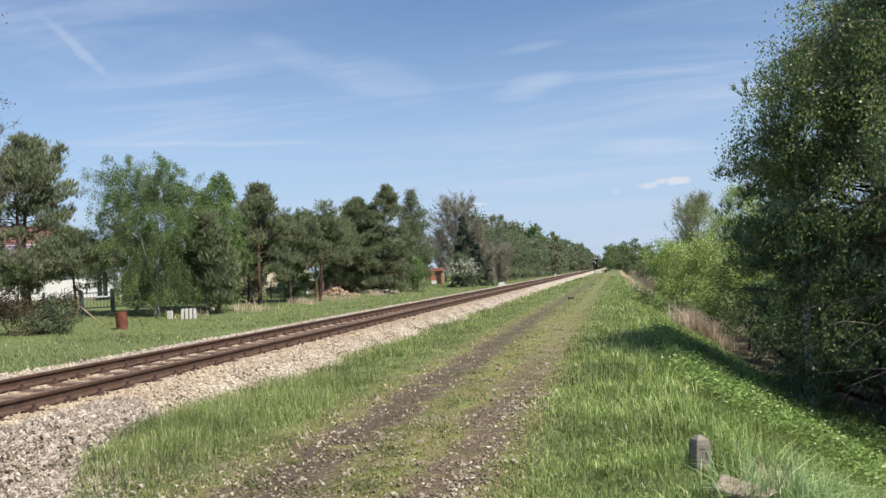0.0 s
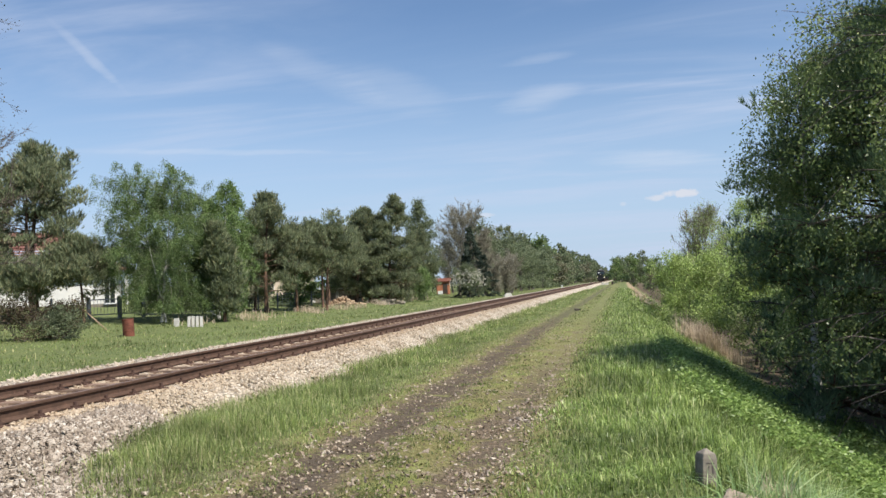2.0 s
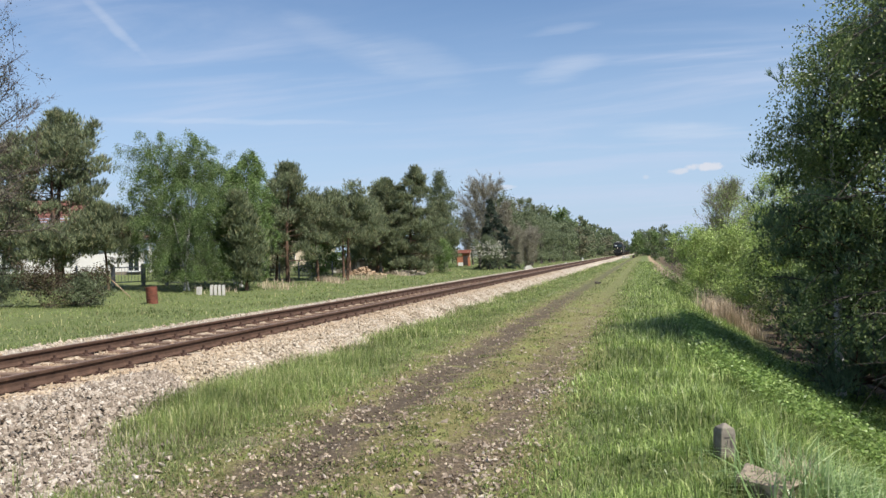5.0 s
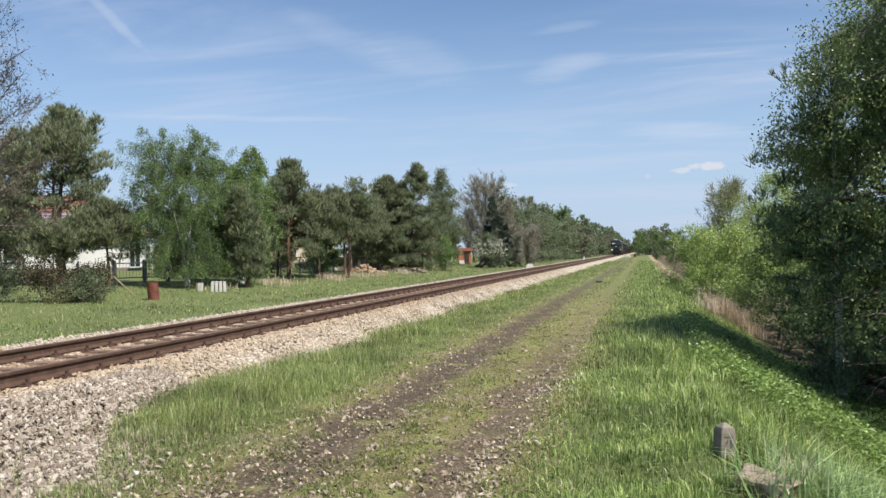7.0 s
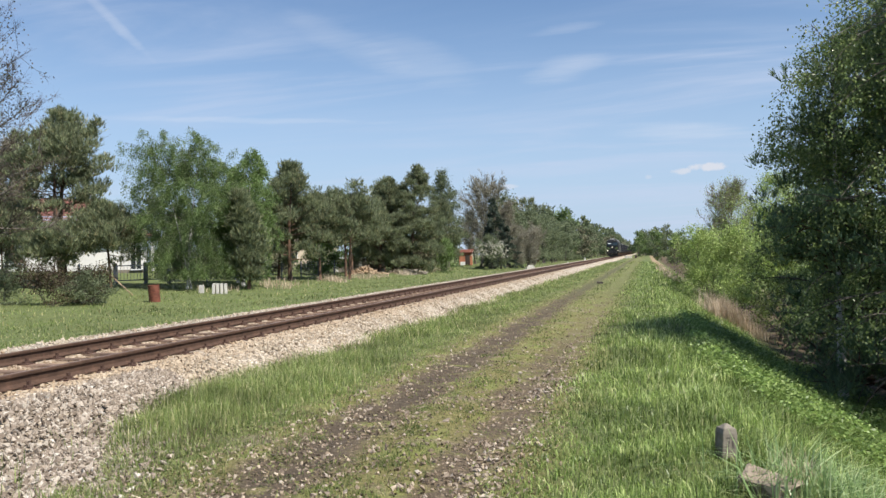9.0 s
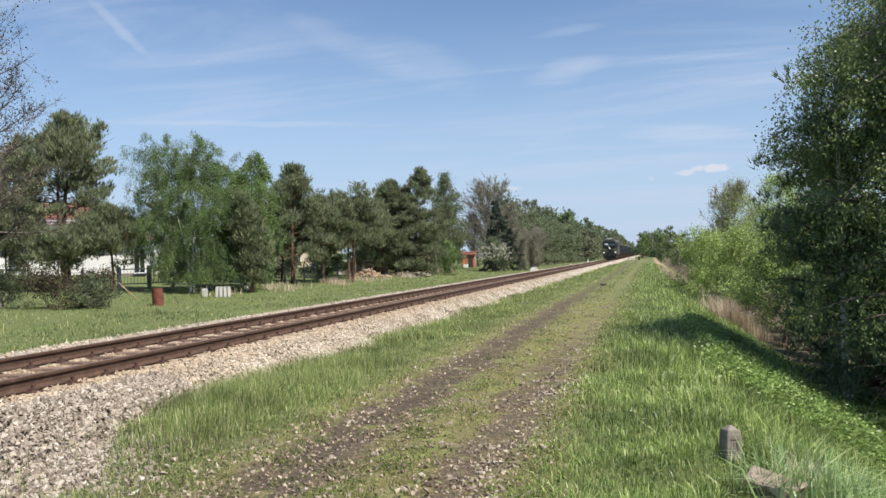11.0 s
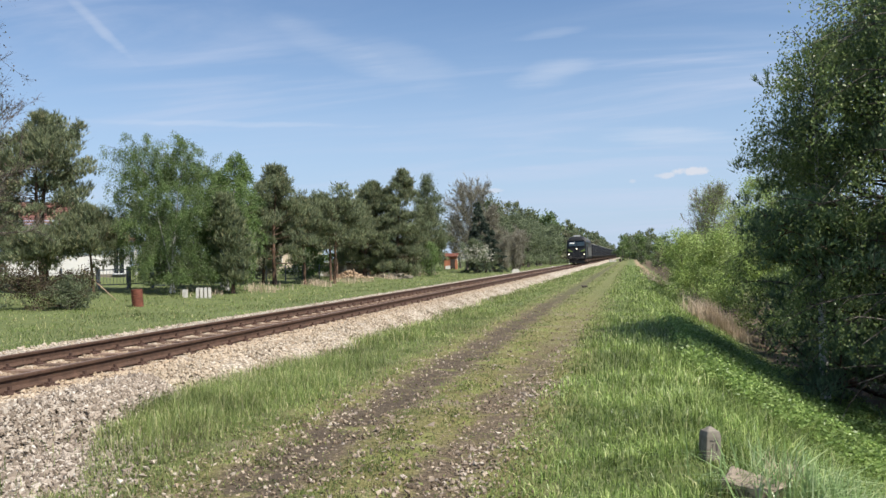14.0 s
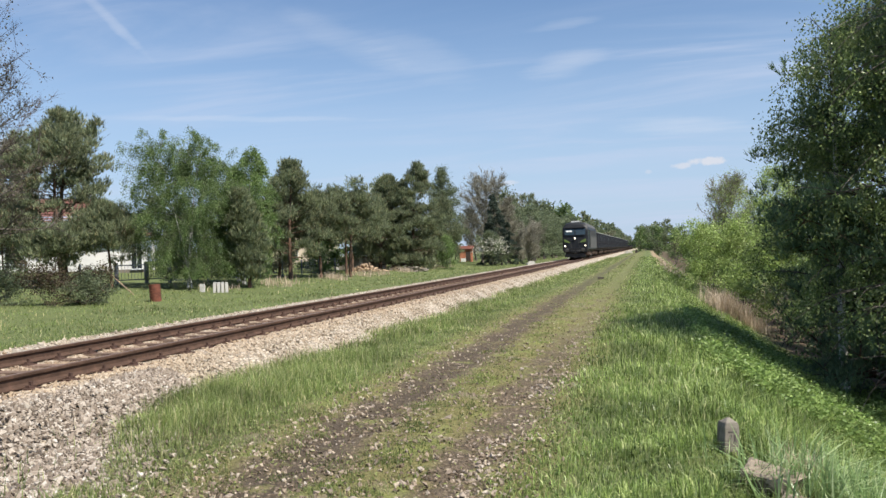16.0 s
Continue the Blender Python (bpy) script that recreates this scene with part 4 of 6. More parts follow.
def woods():
    rng = np.random.default_rng(50)
    sorts = (("wood_leaf", "leafy tree in the wood along the line"), ("wood_leaf", "rounded green tree in the wood"),
             ("dull_leaf", "brownish tree in young leaf in the wood"), ("birch_leaf", "light green tree in the wood"))
    near_kinds, mid_kinds, far_kinds = [], [], []
    for kinds, y0, leaves, size, limbs, subs in ((near_kinds, 156, 3600, 0.29, 15, 2), (mid_kinds, 202, 1500, 0.46, 12, 1), (far_kinds, 420, 440, 0.85, 8, 0)):
        for i, (leaf, lab) in enumerate(sorts):
            kinds.append(tree_thing("wood_tree", lab, "tree", on_ground(-24 - 3 * i, y0 + 9 * i, 0, 0.95),
                                    *broad_shape(51 + i + y0, 9.0, 3.3, leaves, size, 0.05, limbs, clump=0.48, subs=subs), M["grey_bark"], M[leaf], WOODS_L))
        kinds.append(tree_thing("wood_tree", "dark pine in the wood along the line", "pine tree", on_ground(-23, y0 + 22, 0, 0.95),
                                *pine_shape(56 + y0, 10.0, 2.9, leaves // 3, 0.5 + size / 3, 0.15, limbs, count=4, width=size * 0.25, per=5, clump=0.4), M["pine_bark"], M["pine_needle"], WOODS_L))

    def put(x, y, s, k, group):
        t = copy_thing((near_kinds if y < 190 and x > -27 else mid_kinds if y < 260 else far_kinds)[k], on_ground(x, y, rng.uniform(0, 360), s))
        tagged(t, group=group)

    for y in np.concatenate([np.arange(146, 260, 6.5), np.arange(260, 700, 14.0)]):
        edge = np.interp(y, (130, 160, 220, 400, 700), (-22, -19.5, -16.5, -14.5, -14))
        put(edge - rng.uniform(0, 2.5), y, rng.uniform(0.8, 1.15), int(rng.choice(4, p=(0.49, 0.28, 0.21, 0.02))), WOODS_L)
        put(edge - rng.uniform(5, 10), y + rng.uniform(-3, 3), rng.uniform(1.1, 1.5) * np.interp(y, (200, 260, 420), (1.0, 1.15, 1.15)), int(rng.choice(5, p=(0.35, 0.25, 0.1, 0.1, 0.2))), WOODS_L)
    for y in np.concatenate([np.arange(66, 200, 8.0), np.arange(200, 700, 16.0)]):
        edge = np.interp(y, (60, 196, 215, 700), (6.5, 5.5, -2.6, -3.0))
        big = np.interp(y, (60, 150, 300), (0.45, 0.62, 1.0))
        put(edge + rng.uniform(0, 2.5), y, big * rng.uniform(0.7, 1.0), int(rng.choice(4, p=(0.35, 0.2, 0.1, 0.35))), WOODS_R)
        put(edge + rng.uniform(5, 11), y + rng.uniform(-4, 4), big * rng.uniform(1.0, 1.3), int(rng.choice(5, p=(0.35, 0.25, 0.1, 0.2, 0.1))), WOODS_R)
    for x, y, s in ((11.5, 18.0, 1.1), (11.0, 21.0, 1.1), (9.6, 26.5, 0.75), (10.5, 33.0, 0.7), (9.5, 40.0, 0.6)):
        put(x, y, s, 0, WOODS_R)
    for x in np.concatenate([np.arange(-260, -60, 16.0), np.arange(-60, 50, 5.5), np.arange(50, 200, 16.0)]):
        put(x + rng.uniform(-2, 2), rng.uniform(742, 744), rng.uniform(0.5, 0.7), int(rng.choice(4)), "far edge of the wood")
        put(x + rng.uniform(-2, 2), rng.uniform(745, 785), rng.uniform(1.1, 1.6), int(rng.choice(5, p=(0.4, 0.3, 0.05, 0.05, 0.2))), "far edge of the wood")
    for y in np.arange(70, 150, 5.5):      # gardens behind the pine row
        put(-33 - rng.uniform(0, 5), y, rng.uniform(0.55, 0.8), int(rng.choice(5, p=(0.3, 0.25, 0.1, 0.15, 0.2))), "garden trees")
        put(-46 - rng.uniform(0, 8), y + 8, rng.uniform(0.7, 0.95), int(rng.choice(5, p=(0.3, 0.25, 0.1, 0.15, 0.2))), "garden trees")
    for x, y, s in ((-64.0, 56.0, 0.8), (-60.0, 78.0, 0.8), (-52.0, 84.0, 0.75), (-46.0, 80.0, 0.7), (-38.0, 62.0, 0.6), (-36.0, 70.0, 0.65), (-70.0, 62.0, 0.9)):
        put(x, y, s, 1, "garden trees")


woods()

# ---- the bank right of the path ----
BUSHES = "bushes on the bank"
for i, (x, y, h, r, leaf) in enumerate(((4.4, 29.5, 3.3, 2.0, "young_leaf"), (3.6, 34.0, 3.3, 2.0, "young_leaf"), (3.0, 39.5, 3.2, 1.9, "young_leaf"), (3.6, 46.0, 3.4, 2.1, "young_leaf"),
                                        (6.4, 33.0, 4.4, 2.4, "young_leaf"), (4.2, 54.0, 3.4, 2.2, "wood_leaf"), (5.2, 25.5, 2.6, 1.5, "birch_leaf"))):
    tree_thing("willow_bush", "lime green willow bush on the bank", "bush", on_ground(x, y), *bush_shape(60 + i, h, r * 1.1, 17000, 0.072, 0.17, 30), M["grey_bark"], M["willow_leaf" if leaf == "young_leaf" else leaf], BUSHES)
tree_thing("broadleaf_tree", "light green tree rising over the bushes", "tree", on_ground(6.6, 46), *broad_shape(68, 6.8, 2.4, 20000, 0.08), M["grey_bark"], M["willow_leaf"])
bare_thing("bare_tree", "tree with open crown just coming into leaf", "tree", on_ground(5.2, 62),
           bare_shape(69, 6.6, 3.0, 2600, 0.2, 60, (0.6, 0.9, 1.0, 1.0, 0.85, 0.5), (30, 75), subs=8, length=0.5, width=0.018, buds=9000, size=0.085), "twig", "willow_leaf")
tree_thing("pine_tree", "dark dense pine on the bank beside the path", "pine tree", on_ground(4.8, 16.6), *pine_shape(70, 7.9, 2.75, 24000, 0.17, 0.03, 150, (1.0, 1.0, 1.0, 1.0, 0.95, 0.75, 0.2), 6, 0.02, 0.19, (-8, 28), vary=(0.84, 0.96)), M["pine_bark"], M["dark_needle"], "trees on the bank")
for i, (x, y, h, r, n) in enumerate(((6.2, 14.1, 9.9, 3.7, 105000), (7.4, 18.8, 10.0, 3.5, 20000))):
    tree_thing("birch_tree", "tall birch with hanging twigs and small shiny leaves", "birch tree", on_ground(x, y),
               *birch_shape(71 + i, h, r, n, 0.055, 0.13, 150, (1.0, 1.0, 1.0, 0.95, 0.78, 0.4), 0.7, low=1.25, vary=(0.85, 1.0)), M["birch_bark"], M["shiny_leaf"], "trees on the bank")


tree_thing("birch_tree", "slender young birch leaning out beside the dark pine", "birch tree", on_ground(3.45, 16.3),
           *birch_shape(174, 6.7, 1.6, 26000, 0.052, 0.2, 60, (0.9, 1.0, 1.0, 0.9, 0.7, 0.4), 0.5, low=1.4, vary=(0.85, 1.0)), M["birch_bark"], M["shiny_leaf"], "trees on the bank")


for i, (x, y, h, r, leaf) in enumerate(((5.5, 15.2, 1.8, 1.4, "dull_leaf"), (5.9, 17.6, 2.2, 1.6, "birch_leaf"), (4.4, 19.6, 1.9, 1.4, "birch_leaf"), (7.0, 12.0, 1.6, 1.4, "dull_leaf"))):
    tree_thing("brushwood", "low tangled brush under the trees on the bank", "shrub", on_ground(x, y), *bush_shape(160 + i, h, r, 3600, 0.075), M["grey_bark"], M[leaf], "brush on the bank")

# ---- low plants ----
def blades(name, x, y, height, width, mat, seed, label, category="grass", lean=0.9, foot=None):
    rng = np.random.default_rng(seed)
    n = len(x)
    z = gz(x, y) - 0.01 if foot is None else foot
    p = np.stack([x, y, z], -1)
    az = rng.uniform(0, 2 * np.pi, n)
    out = np.stack([np.cos(az), np.sin(az), np.zeros(n)], -1)
    side = np.stack([-np.sin(az + rng.normal(0, 0.5, n)), np.cos(az + rng.normal(0, 0.5, n)), np.zeros(n)], -1)
    h = (height * rng.uniform(0.5, 1.25, n))[:, None]
    wd = (width * rng.uniform(0.7, 1.3, n))[:, None]
    ln = np.abs(rng.normal(0, lean, n))[:, None]
    up_ = np.array([0, 0, 1.0])
    mid = p + up_ * h * 0.55 + out * h * ln * 0.3
    tip = p + up_ * h * (1 - 0.25 * ln) + out * h * ln
    v = np.stack([p - side * wd / 2, p + side * wd / 2, mid + side * wd * 0.4, mid - side * wd * 0.4, tip], 1)
    q = 5 * np.arange(n)[:, None]
    ob = new(name, mesh_of(name, v.reshape(-1, 3), [q + np.array([[0, 1, 2, 3]]), q + np.array([[3, 2, 4]])], M[mat]))
    return tagged(ob, label, category, kind="stuff")


def patchy(x, y, s, seed):
    """Smooth value 0 to 1 over the plan, for uneven growth."""
    rng = np.random.default_rng(seed)
    v = np.zeros_like(x)
    for k in range(5):
        a, b, c = rng.normal(0, s * (1 + k * 0.6)), rng.normal(0, s * (1 + k * 0.6)), rng.uniform(0, 6.3)
        v = v + np.sin(a * x + b * y + c) / (1 + 0.4 * k)
    return 0.5 + 0.5 * np.tanh(v * 0.8)


def make_grass():
    rng = np.random.default_rng(80)
    # between ballast and wheel ruts
    n = 84000
    y = far_rows(rng, n, 4.5, 120.0, 1.7)
    x = rng.uniform(-5.45, -3.0, n) + 0.16 * np.sin(y * 0.9) * np.sin(y * 0.37 + 1)
    dense = np.interp(x, (-5.5, -5.2, -4.2, -3.3, -3.0), (0.25, 1.0, 0.9, 0.3, 0.1)) * (0.45 + 0.55 * patchy(x, y, 1.1, 1))
    dense = dense * np.where((y < 8.4) & (x < -5.9 + 2.0 * np.clip((8.3 - y) / 3.2, 0, 1)), 0.04, 1.0)
    k = rng.random(n) < dense
    x, y = x[k], y[k]
    tall = np.interp(x, (-5.4, -4.6, -3.4), (0.24, 0.20, 0.07)) * (0.6 + 0.6 * patchy(x, y, 1.7, 2))
    blades("verge_grass", x, y, tall, 0.0045 + 0.0004 * y, "grass", 81, "uneven green grass on the verge beside the ballast")
    n = 22000      # long soft blades where the verge meets the gravel
    y = rng.uniform(5.6, 12.0, n)
    x = rng.uniform(-5.5, -3.4, n) + 0.16 * np.sin(y * 0.9) * np.sin(y * 0.37 + 1)
    dense = np.interp(x, (-5.5, -5.1, -4.3, -3.5), (0.5, 1.0, 0.7, 0.0)) * np.clip((x + 5.65 - 1.9 * np.clip((8.4 - y) / 3.0, 0, 1)) / 0.35, 0, 1)
    k = rng.random(n) < dense * (0.4 + 0.6 * patchy(x, y, 1.4, 11))
    blades("long_grass", x[k], y[k], np.full(int(k.sum()), 0.26), 0.0048, "grass", 281, "long soft grass where the verge meets the gravel", lean=0.55)
    n = 9000       # round and behind the standpoint
    x, y = rng.uniform(-5.2, 3.2, n), rng.uniform(-9.0, 4.6, n)
    k = (np.abs(x + 2.05) > 1.1) & (rng.random(n) < 0.8) & ~((x < -3.2) & (y > 2.0))
    blades("path_grass", x[k], y[k], 0.10 + 0.10 * patchy(x[k], y[k], 1.3, 12), 0.008, "bank_grass", 181, "short green grass beside the path")
    # path side and the bank
    n = 120000
    y = far_rows(rng, n, 3.6, 120.0, 1.7)
    x = rng.uniform(-1.15, 3.2, n)
    dense = np.interp(x, (-1.15, -0.8, 0.0, 2.6, 3.2), (0.05, 0.6, 1.0, 1.0, 0.4)) * (0.55 + 0.45 * patchy(x, y, 1.3, 3))
    k = rng.random(n) < dense
    x, y = x[k], y[k]
    tall = np.interp(x, (-1.1, -0.4, 0.6, 3.0), (0.06, 0.14, 0.20, 0.26)) * (0.6 + 0.7 * patchy(x, y, 1.9, 4))
    tall = tall * np.where(((np.abs(x - 0.5) < 0.22) & (y > 5.9) & (y < 6.62)) | ((np.abs(x - 0.7) < 0.3) & (y > 4.9) & (y < 5.6)), 0.45, 1.0)
    blades("bank_grass", x, y, tall, 0.0055 + 0.0004 * y, "bank_grass", 82, "long fresh grass on the bank beside the path")
    # thin turf of the lane
    n = 46000
    y = far_rows(rng, n, 4.0, 130.0, 1.6)
    x = rng.uniform(-4.0, -0.6, n)
    rut = np.minimum(np.abs(x + 2.68) / 0.4, np.abs(x + 1.38) / 0.32)
    k = rng.random(n) < np.clip(rut - 0.45, 0.03, 0.8) * (0.2 + 0.8 * patchy(x, y, 2.2, 5))
    x, y = x[k], y[k]
    blades("lane_turf", x, y, 0.036 + 0.0012 * np.minimum(y, 50), 0.006 + 0.0005 * y, "meadow", 83, "short thin turf between the wheel ruts", lean=1.2)
    # tufts of grass that stand in the lane
    cx, cy = rng.uniform(-3.5, -0.9, 46), far_rows(rng, 46, 4.4, 22.0, 1.5)
    cx = np.where(rng.random(46) < 0.5, rng.normal(-2.0, 0.18, 46), cx)
    x, y = np.repeat(cx, 110) + rng.normal(0, 0.085, 46 * 110), np.repeat(cy, 110) + rng.normal(0, 0.085, 46 * 110)
    blades("lane_tufts", x, y, np.full(len(x), 0.05), 0.0045 + 0.0003 * y, "meadow", 183, "small fresh grass tufts standing in the lane", lean=1.3)
    n = 10000
    y = far_rows(rng, n, 4.0, 30.0, 1.8)
    x = rng.uniform(-4.4, -0.7, n)
    k = rng.random(n) < 0.35 + 0.65 * patchy(x, y, 2.6, 9)
    x, y = x[k], y[k]
    pos = np.stack([x, y, gz(x, y) + 0.008], -1)
    way = np.stack([rng.normal(0, 1, len(x)), rng.normal(0, 1, len(x)), rng.normal(0.25, 0.3, len(x))], -1)
    ob = new("lane_litter", mesh_of("lane_litter", *leaf_arrays(rng, pos, way, rng.uniform(0.016, 0.045, len(x)), 0.017), M["litter"]))
    tagged(ob, "small weeds, moss and dry leaf litter on the lane", "weeds", kind="stuff")
    # meadow past the track
    n = 48000
    y = far_rows(rng, n, 9.0, 170.0, 1.5)
    x = -10.2 - rng.random(n) ** 1.2 * 22.0
    tall = 0.06 + 0.22 * patchy(x, y, 0.6, 6) * patchy(x, y, 1.7, 16)
    blades("meadow_grass", x, y, tall, 0.010 + 0.0005 * y, "meadow", 84, "uncut meadow grass between the track and the gardens")
    n = 26000
    y = far_rows(rng, n, 11.0, 120.0, 1.5)
    x = -10.4 - rng.random(n) * 18.0
    k = rng.random(n) < np.clip(patchy(x, y, 0.9, 26) * 1.6 - 0.5, 0.03, 1)
    x, y = x[k], y[k]
    blades("meadow_tussocks", x, y, 0.07 + 0.12 * patchy(x, y, 1.3, 27), 0.007 + 0.0005 * y, "grass", 284, "fresh green tussocks scattered over the meadow", lean=1.2)
    # tall tussock by the marker stones
    n = 1300
    x, y = rng.normal(1.3, 0.28, n), rng.normal(5.75, 0.3, n)
    blades("grass_tussock", x, y, np.full(n, 0.42), 0.011, "sedge", 85, "tall broad-bladed grass tussock beside the broken stone", lean=1.0)
    n = 160
    blades("dry_tuft", rng.normal(0.98, 0.07, n), rng.normal(5.95, 0.07, n), np.full(n, 0.3), 0.007, "reed", 89, "dead brown tuft beside the broken stone", "grass", 0.3)
    # last year's reed in the ditch
    n = 3000
    x = rng.normal(2.85, 0.40, n)
    y = 28.4 + rng.random(n) ** 1.2 * 4.2
    blades("dry_reed", x, y, 0.55 + 0.5 * patchy(x, y, 2.0, 10), 0.016, "reed", 86, "dry pale reed standing in the ditch", "reed", 0.32)
    n = 700
    x, y = rng.normal(1.7, 0.35, n), far_rows(rng, n, 55.0, 120.0)
    blades("dry_grass", x, y, np.full(n, 0.5), 0.03, "reed", 87, "dry brown grass along the foot of the bank", "grass", 0.4)
    n = 5200
    y = rng.uniform(42.0, 100.0, n)
    x = -22.0 - 3.5 * rng.random(n) - 0.02 * (y - 42)
    k = rng.random(n) < np.clip(patchy(x, y, 0.5, 8) * 2 - 1.0, 0, 1)
    blades("dead_grass", x[k], y[k], np.full(int(k.sum()), 0.55), 0.03, "reed", 88, "pale dead grass at the foot of the pines", "grass", 0.5)
    # nettles on the bank
    n = 7400
    y = rng.uniform(7.4, 21.0, n)
    x = rng.uniform(0.7, 4.3, n)
    near_edge = np.interp(x, (0.7, 1.5, 3.0, 4.3), (11.4, 9.5, 8.0, 7.4))
    k = rng.random(n) < np.clip((y - near_edge) / 0.9, 0, 1) * np.interp(x, (0.7, 1.3, 3.6, 4.3), (0.3, 1.0, 1.0, 0.3)) * np.interp(y, (17, 23), (1.0, 0.3)) * (0.4 + 0.6 * patchy(x, y, 1.5, 7))
    x, y = x[k], y[k]
    stems = np.stack([x, y, gz(x, y)], -1)
    rep = 20
    u = rng.random((len(x), rep))
    pos = np.repeat(stems, rep, 0) + np.stack([rng.normal(0, 0.08, u.size), rng.normal(0, 0.08, u.size), 0.04 + u.ravel() * 0.24], -1)
    way = np.stack([rng.normal(0, 1, len(pos)), rng.normal(0, 1, len(pos)), rng.normal(0.1, 0.35, len(pos))], -1)
    ob = new("nettles", mesh_of("nettles", *leaf_arrays(rng, pos, way, rng.uniform(0.035, 0.075, len(pos)), 0.034), M["nettle"]))
    tagged(ob, "bright green nettles and ground elder covering the bank", "nettles", kind="stuff")


make_grass()


# ---- things on the verge and in the meadow ----
M["broken"] = plain("broken", (0.30, 0.245, 0.185), 0.9, 0, 0.3, 9.0, 60.0, 0.006, (0.16, 0.12, 0.09))
M["white_paint"] = plain("white_paint", (0.75, 0.75, 0.72), 0.6, 0, 0.08, 4.0, 40.0, 0.001)
M["rust_red"] = plain("rust_red", (0.155, 0.055, 0.035), 0.75, 0.1, 0.35, 4.0, 40.0, 0.003, (0.12, 0.05, 0.03))
M["pale_concrete"] = plain("pale_concrete", (0.50, 0.48, 0.44), 0.9, 0, 0.18, 5.0, 60.0, 0.003, (0.36, 0.34, 0.30))
M["render_wall"] = plain("render_wall", (0.62, 0.61, 0.59), 0.85, 0, 0.06, 0.8, 40.0, 0.003, (0.64, 0.62, 0.58))
M["cream_wall"] = plain("cream_wall", (0.56, 0.47, 0.36), 0.85, 0, 0.08, 0.8, 40.0, 0.003)
M["roof_red"] = plain("roof_red", (0.15, 0.065, 0.05), 0.7, 0, 0.3, 2.0, 20.0, 0.01, (0.13, 0.06, 0.05), obj_random=0.2)
M["panel_blue"] = plain("panel_blue", (0.30, 0.36, 0.46), 0.2, 0, 0.15, 3.0, 20.0, 0.0, spec=0.6)
M["dark_wood"] = plain("dark_wood", (0.055, 0.042, 0.035), 0.85, 0, 0.3, 4.0, 40.0, 0.004)
M["grey_metal"] = plain("grey_metal", (0.13, 0.15, 0.18), 0.55, 0.3, 0.2, 3.0, 40.0, 0.001)
M["log_end"] = plain("log_end", (0.46, 0.33, 0.22), 0.85, 0, 0.3, 5.0, 40.0, 0.004, (0.28, 0.19, 0.13), obj_random=0.3)
M["orange_wall"] = plain("orange_wall", (0.42, 0.17, 0.095), 0.8, 0, 0.2, 2.0, 30.0, 0.003)
M["window_glass"] = plain("window_glass", (0.03, 0.035, 0.04), 0.08, 0, 0.2, 1.0, 5.0, 0.0, spec=0.6)


def place(x, y, turn=0.0, lift=0.0):
    return pose(x, y, float(gz(x, y)) + lift, 0, 0, turn)


def marker_stone():
    t = thing("marker_stone", "weathered grey concrete distance stone standing in the grass", "marker stone", pose(0.55, 6.62, float(gz(0.55, 6.62)) - 0.03, -3, 4, 22) @ Matrix.Scale(0.78, 4))
    bm = bmesh.new()
    hx, hy, h = 0.075, 0.085, 0.37
    for z, k in ((-0.2, 1.06), (h - 0.06, 1.0), (h - 0.015, 0.86)):
        for sx, sy in ((-1, -1), (1, -1), (1, 1), (-1, 1)):
            bm.verts.new((sx * hx * k, sy * hy * k, z))
    bm.verts.new((0.005, 0.01, h + 0.035))
    bm.verts.ensure_lookup_table()
    v = bm.verts
    for r in (0, 4):
        for j in range(4):
            bm.faces.new((v[r + j], v[r + (j + 1) % 4], v[r + 4 + (j + 1) % 4], v[r + 4 + j]))
    for j in range(4):
        bm.faces.new((v[8 + j], v[8 + (j + 1) % 4], v[12]))
    bm.faces.new((v[3], v[2], v[1], v[0]))
    bmesh.ops.bevel(bm, geom=[e for e in bm.edges], offset=0.006, segments=1, affect="EDGES", profile=0.6)
    bmesh.ops.subdivide_edges(bm, edges=bm.edges[:], cuts=2, use_grid_fill=True)
    for q in bm.verts:
        q.co += Vector(noise.noise_vector(q.co * 22)) * 0.004
    me = bpy.data.meshes.new("stone")
    bm.to_mesh(me)
    me.materials.append(M["post_concrete"])
    part("stone", me, t)
    # worn carved number, kept as plain bars
    part("carved_bar", boxes_mesh("carved_bar", [(0.0, -0.087, 0.268, 0.085, 0.006, 0.010)], M["carved"]), t, "dark carved groove")
    for x, r in ((-0.022, 12), (0.028, -10)):
        part("carved_bar", boxes_mesh("carved_bar", [(0, 0, 0, 0.016, 0.006, 0.075)], M["carved"]), t, m=pose(x, -0.088, 0.205, 0, r, 0))


def lump(name, label, category, m, size, seed, mat, rough=0.28, cuts=3, freq=1.6):
    """A broken block: a box cut up, shaken and flattened in places."""
    bm = bmesh.new()
    bmesh.ops.create_cube(bm, size=1.0)
    bmesh.ops.bevel(bm, geom=bm.edges[:], offset=0.10, segments=1, affect="EDGES")
    bmesh.ops.subdivide_edges(bm, edges=bm.edges[:], cuts=cuts, use_grid_fill=True)
    o = Vector((seed * 3.1, seed * 1.7, seed))
    for q in bm.verts:
        q.co += Vector(noise.noise_vector(q.co * freq + o)) * rough + Vector(noise.noise_vector(q.co * 7 + o)) * rough * 0.18
        q.co = Vector((q.co.x * size[0], q.co.y * size[1], q.co.z * size[2]))
    me = bpy.data.meshes.new(name)
    bm.to_mesh(me)
    me.materials.append(mat)
    ob = new(name, me)
    ob.matrix_basis = m
    return tagged(ob, label, category)


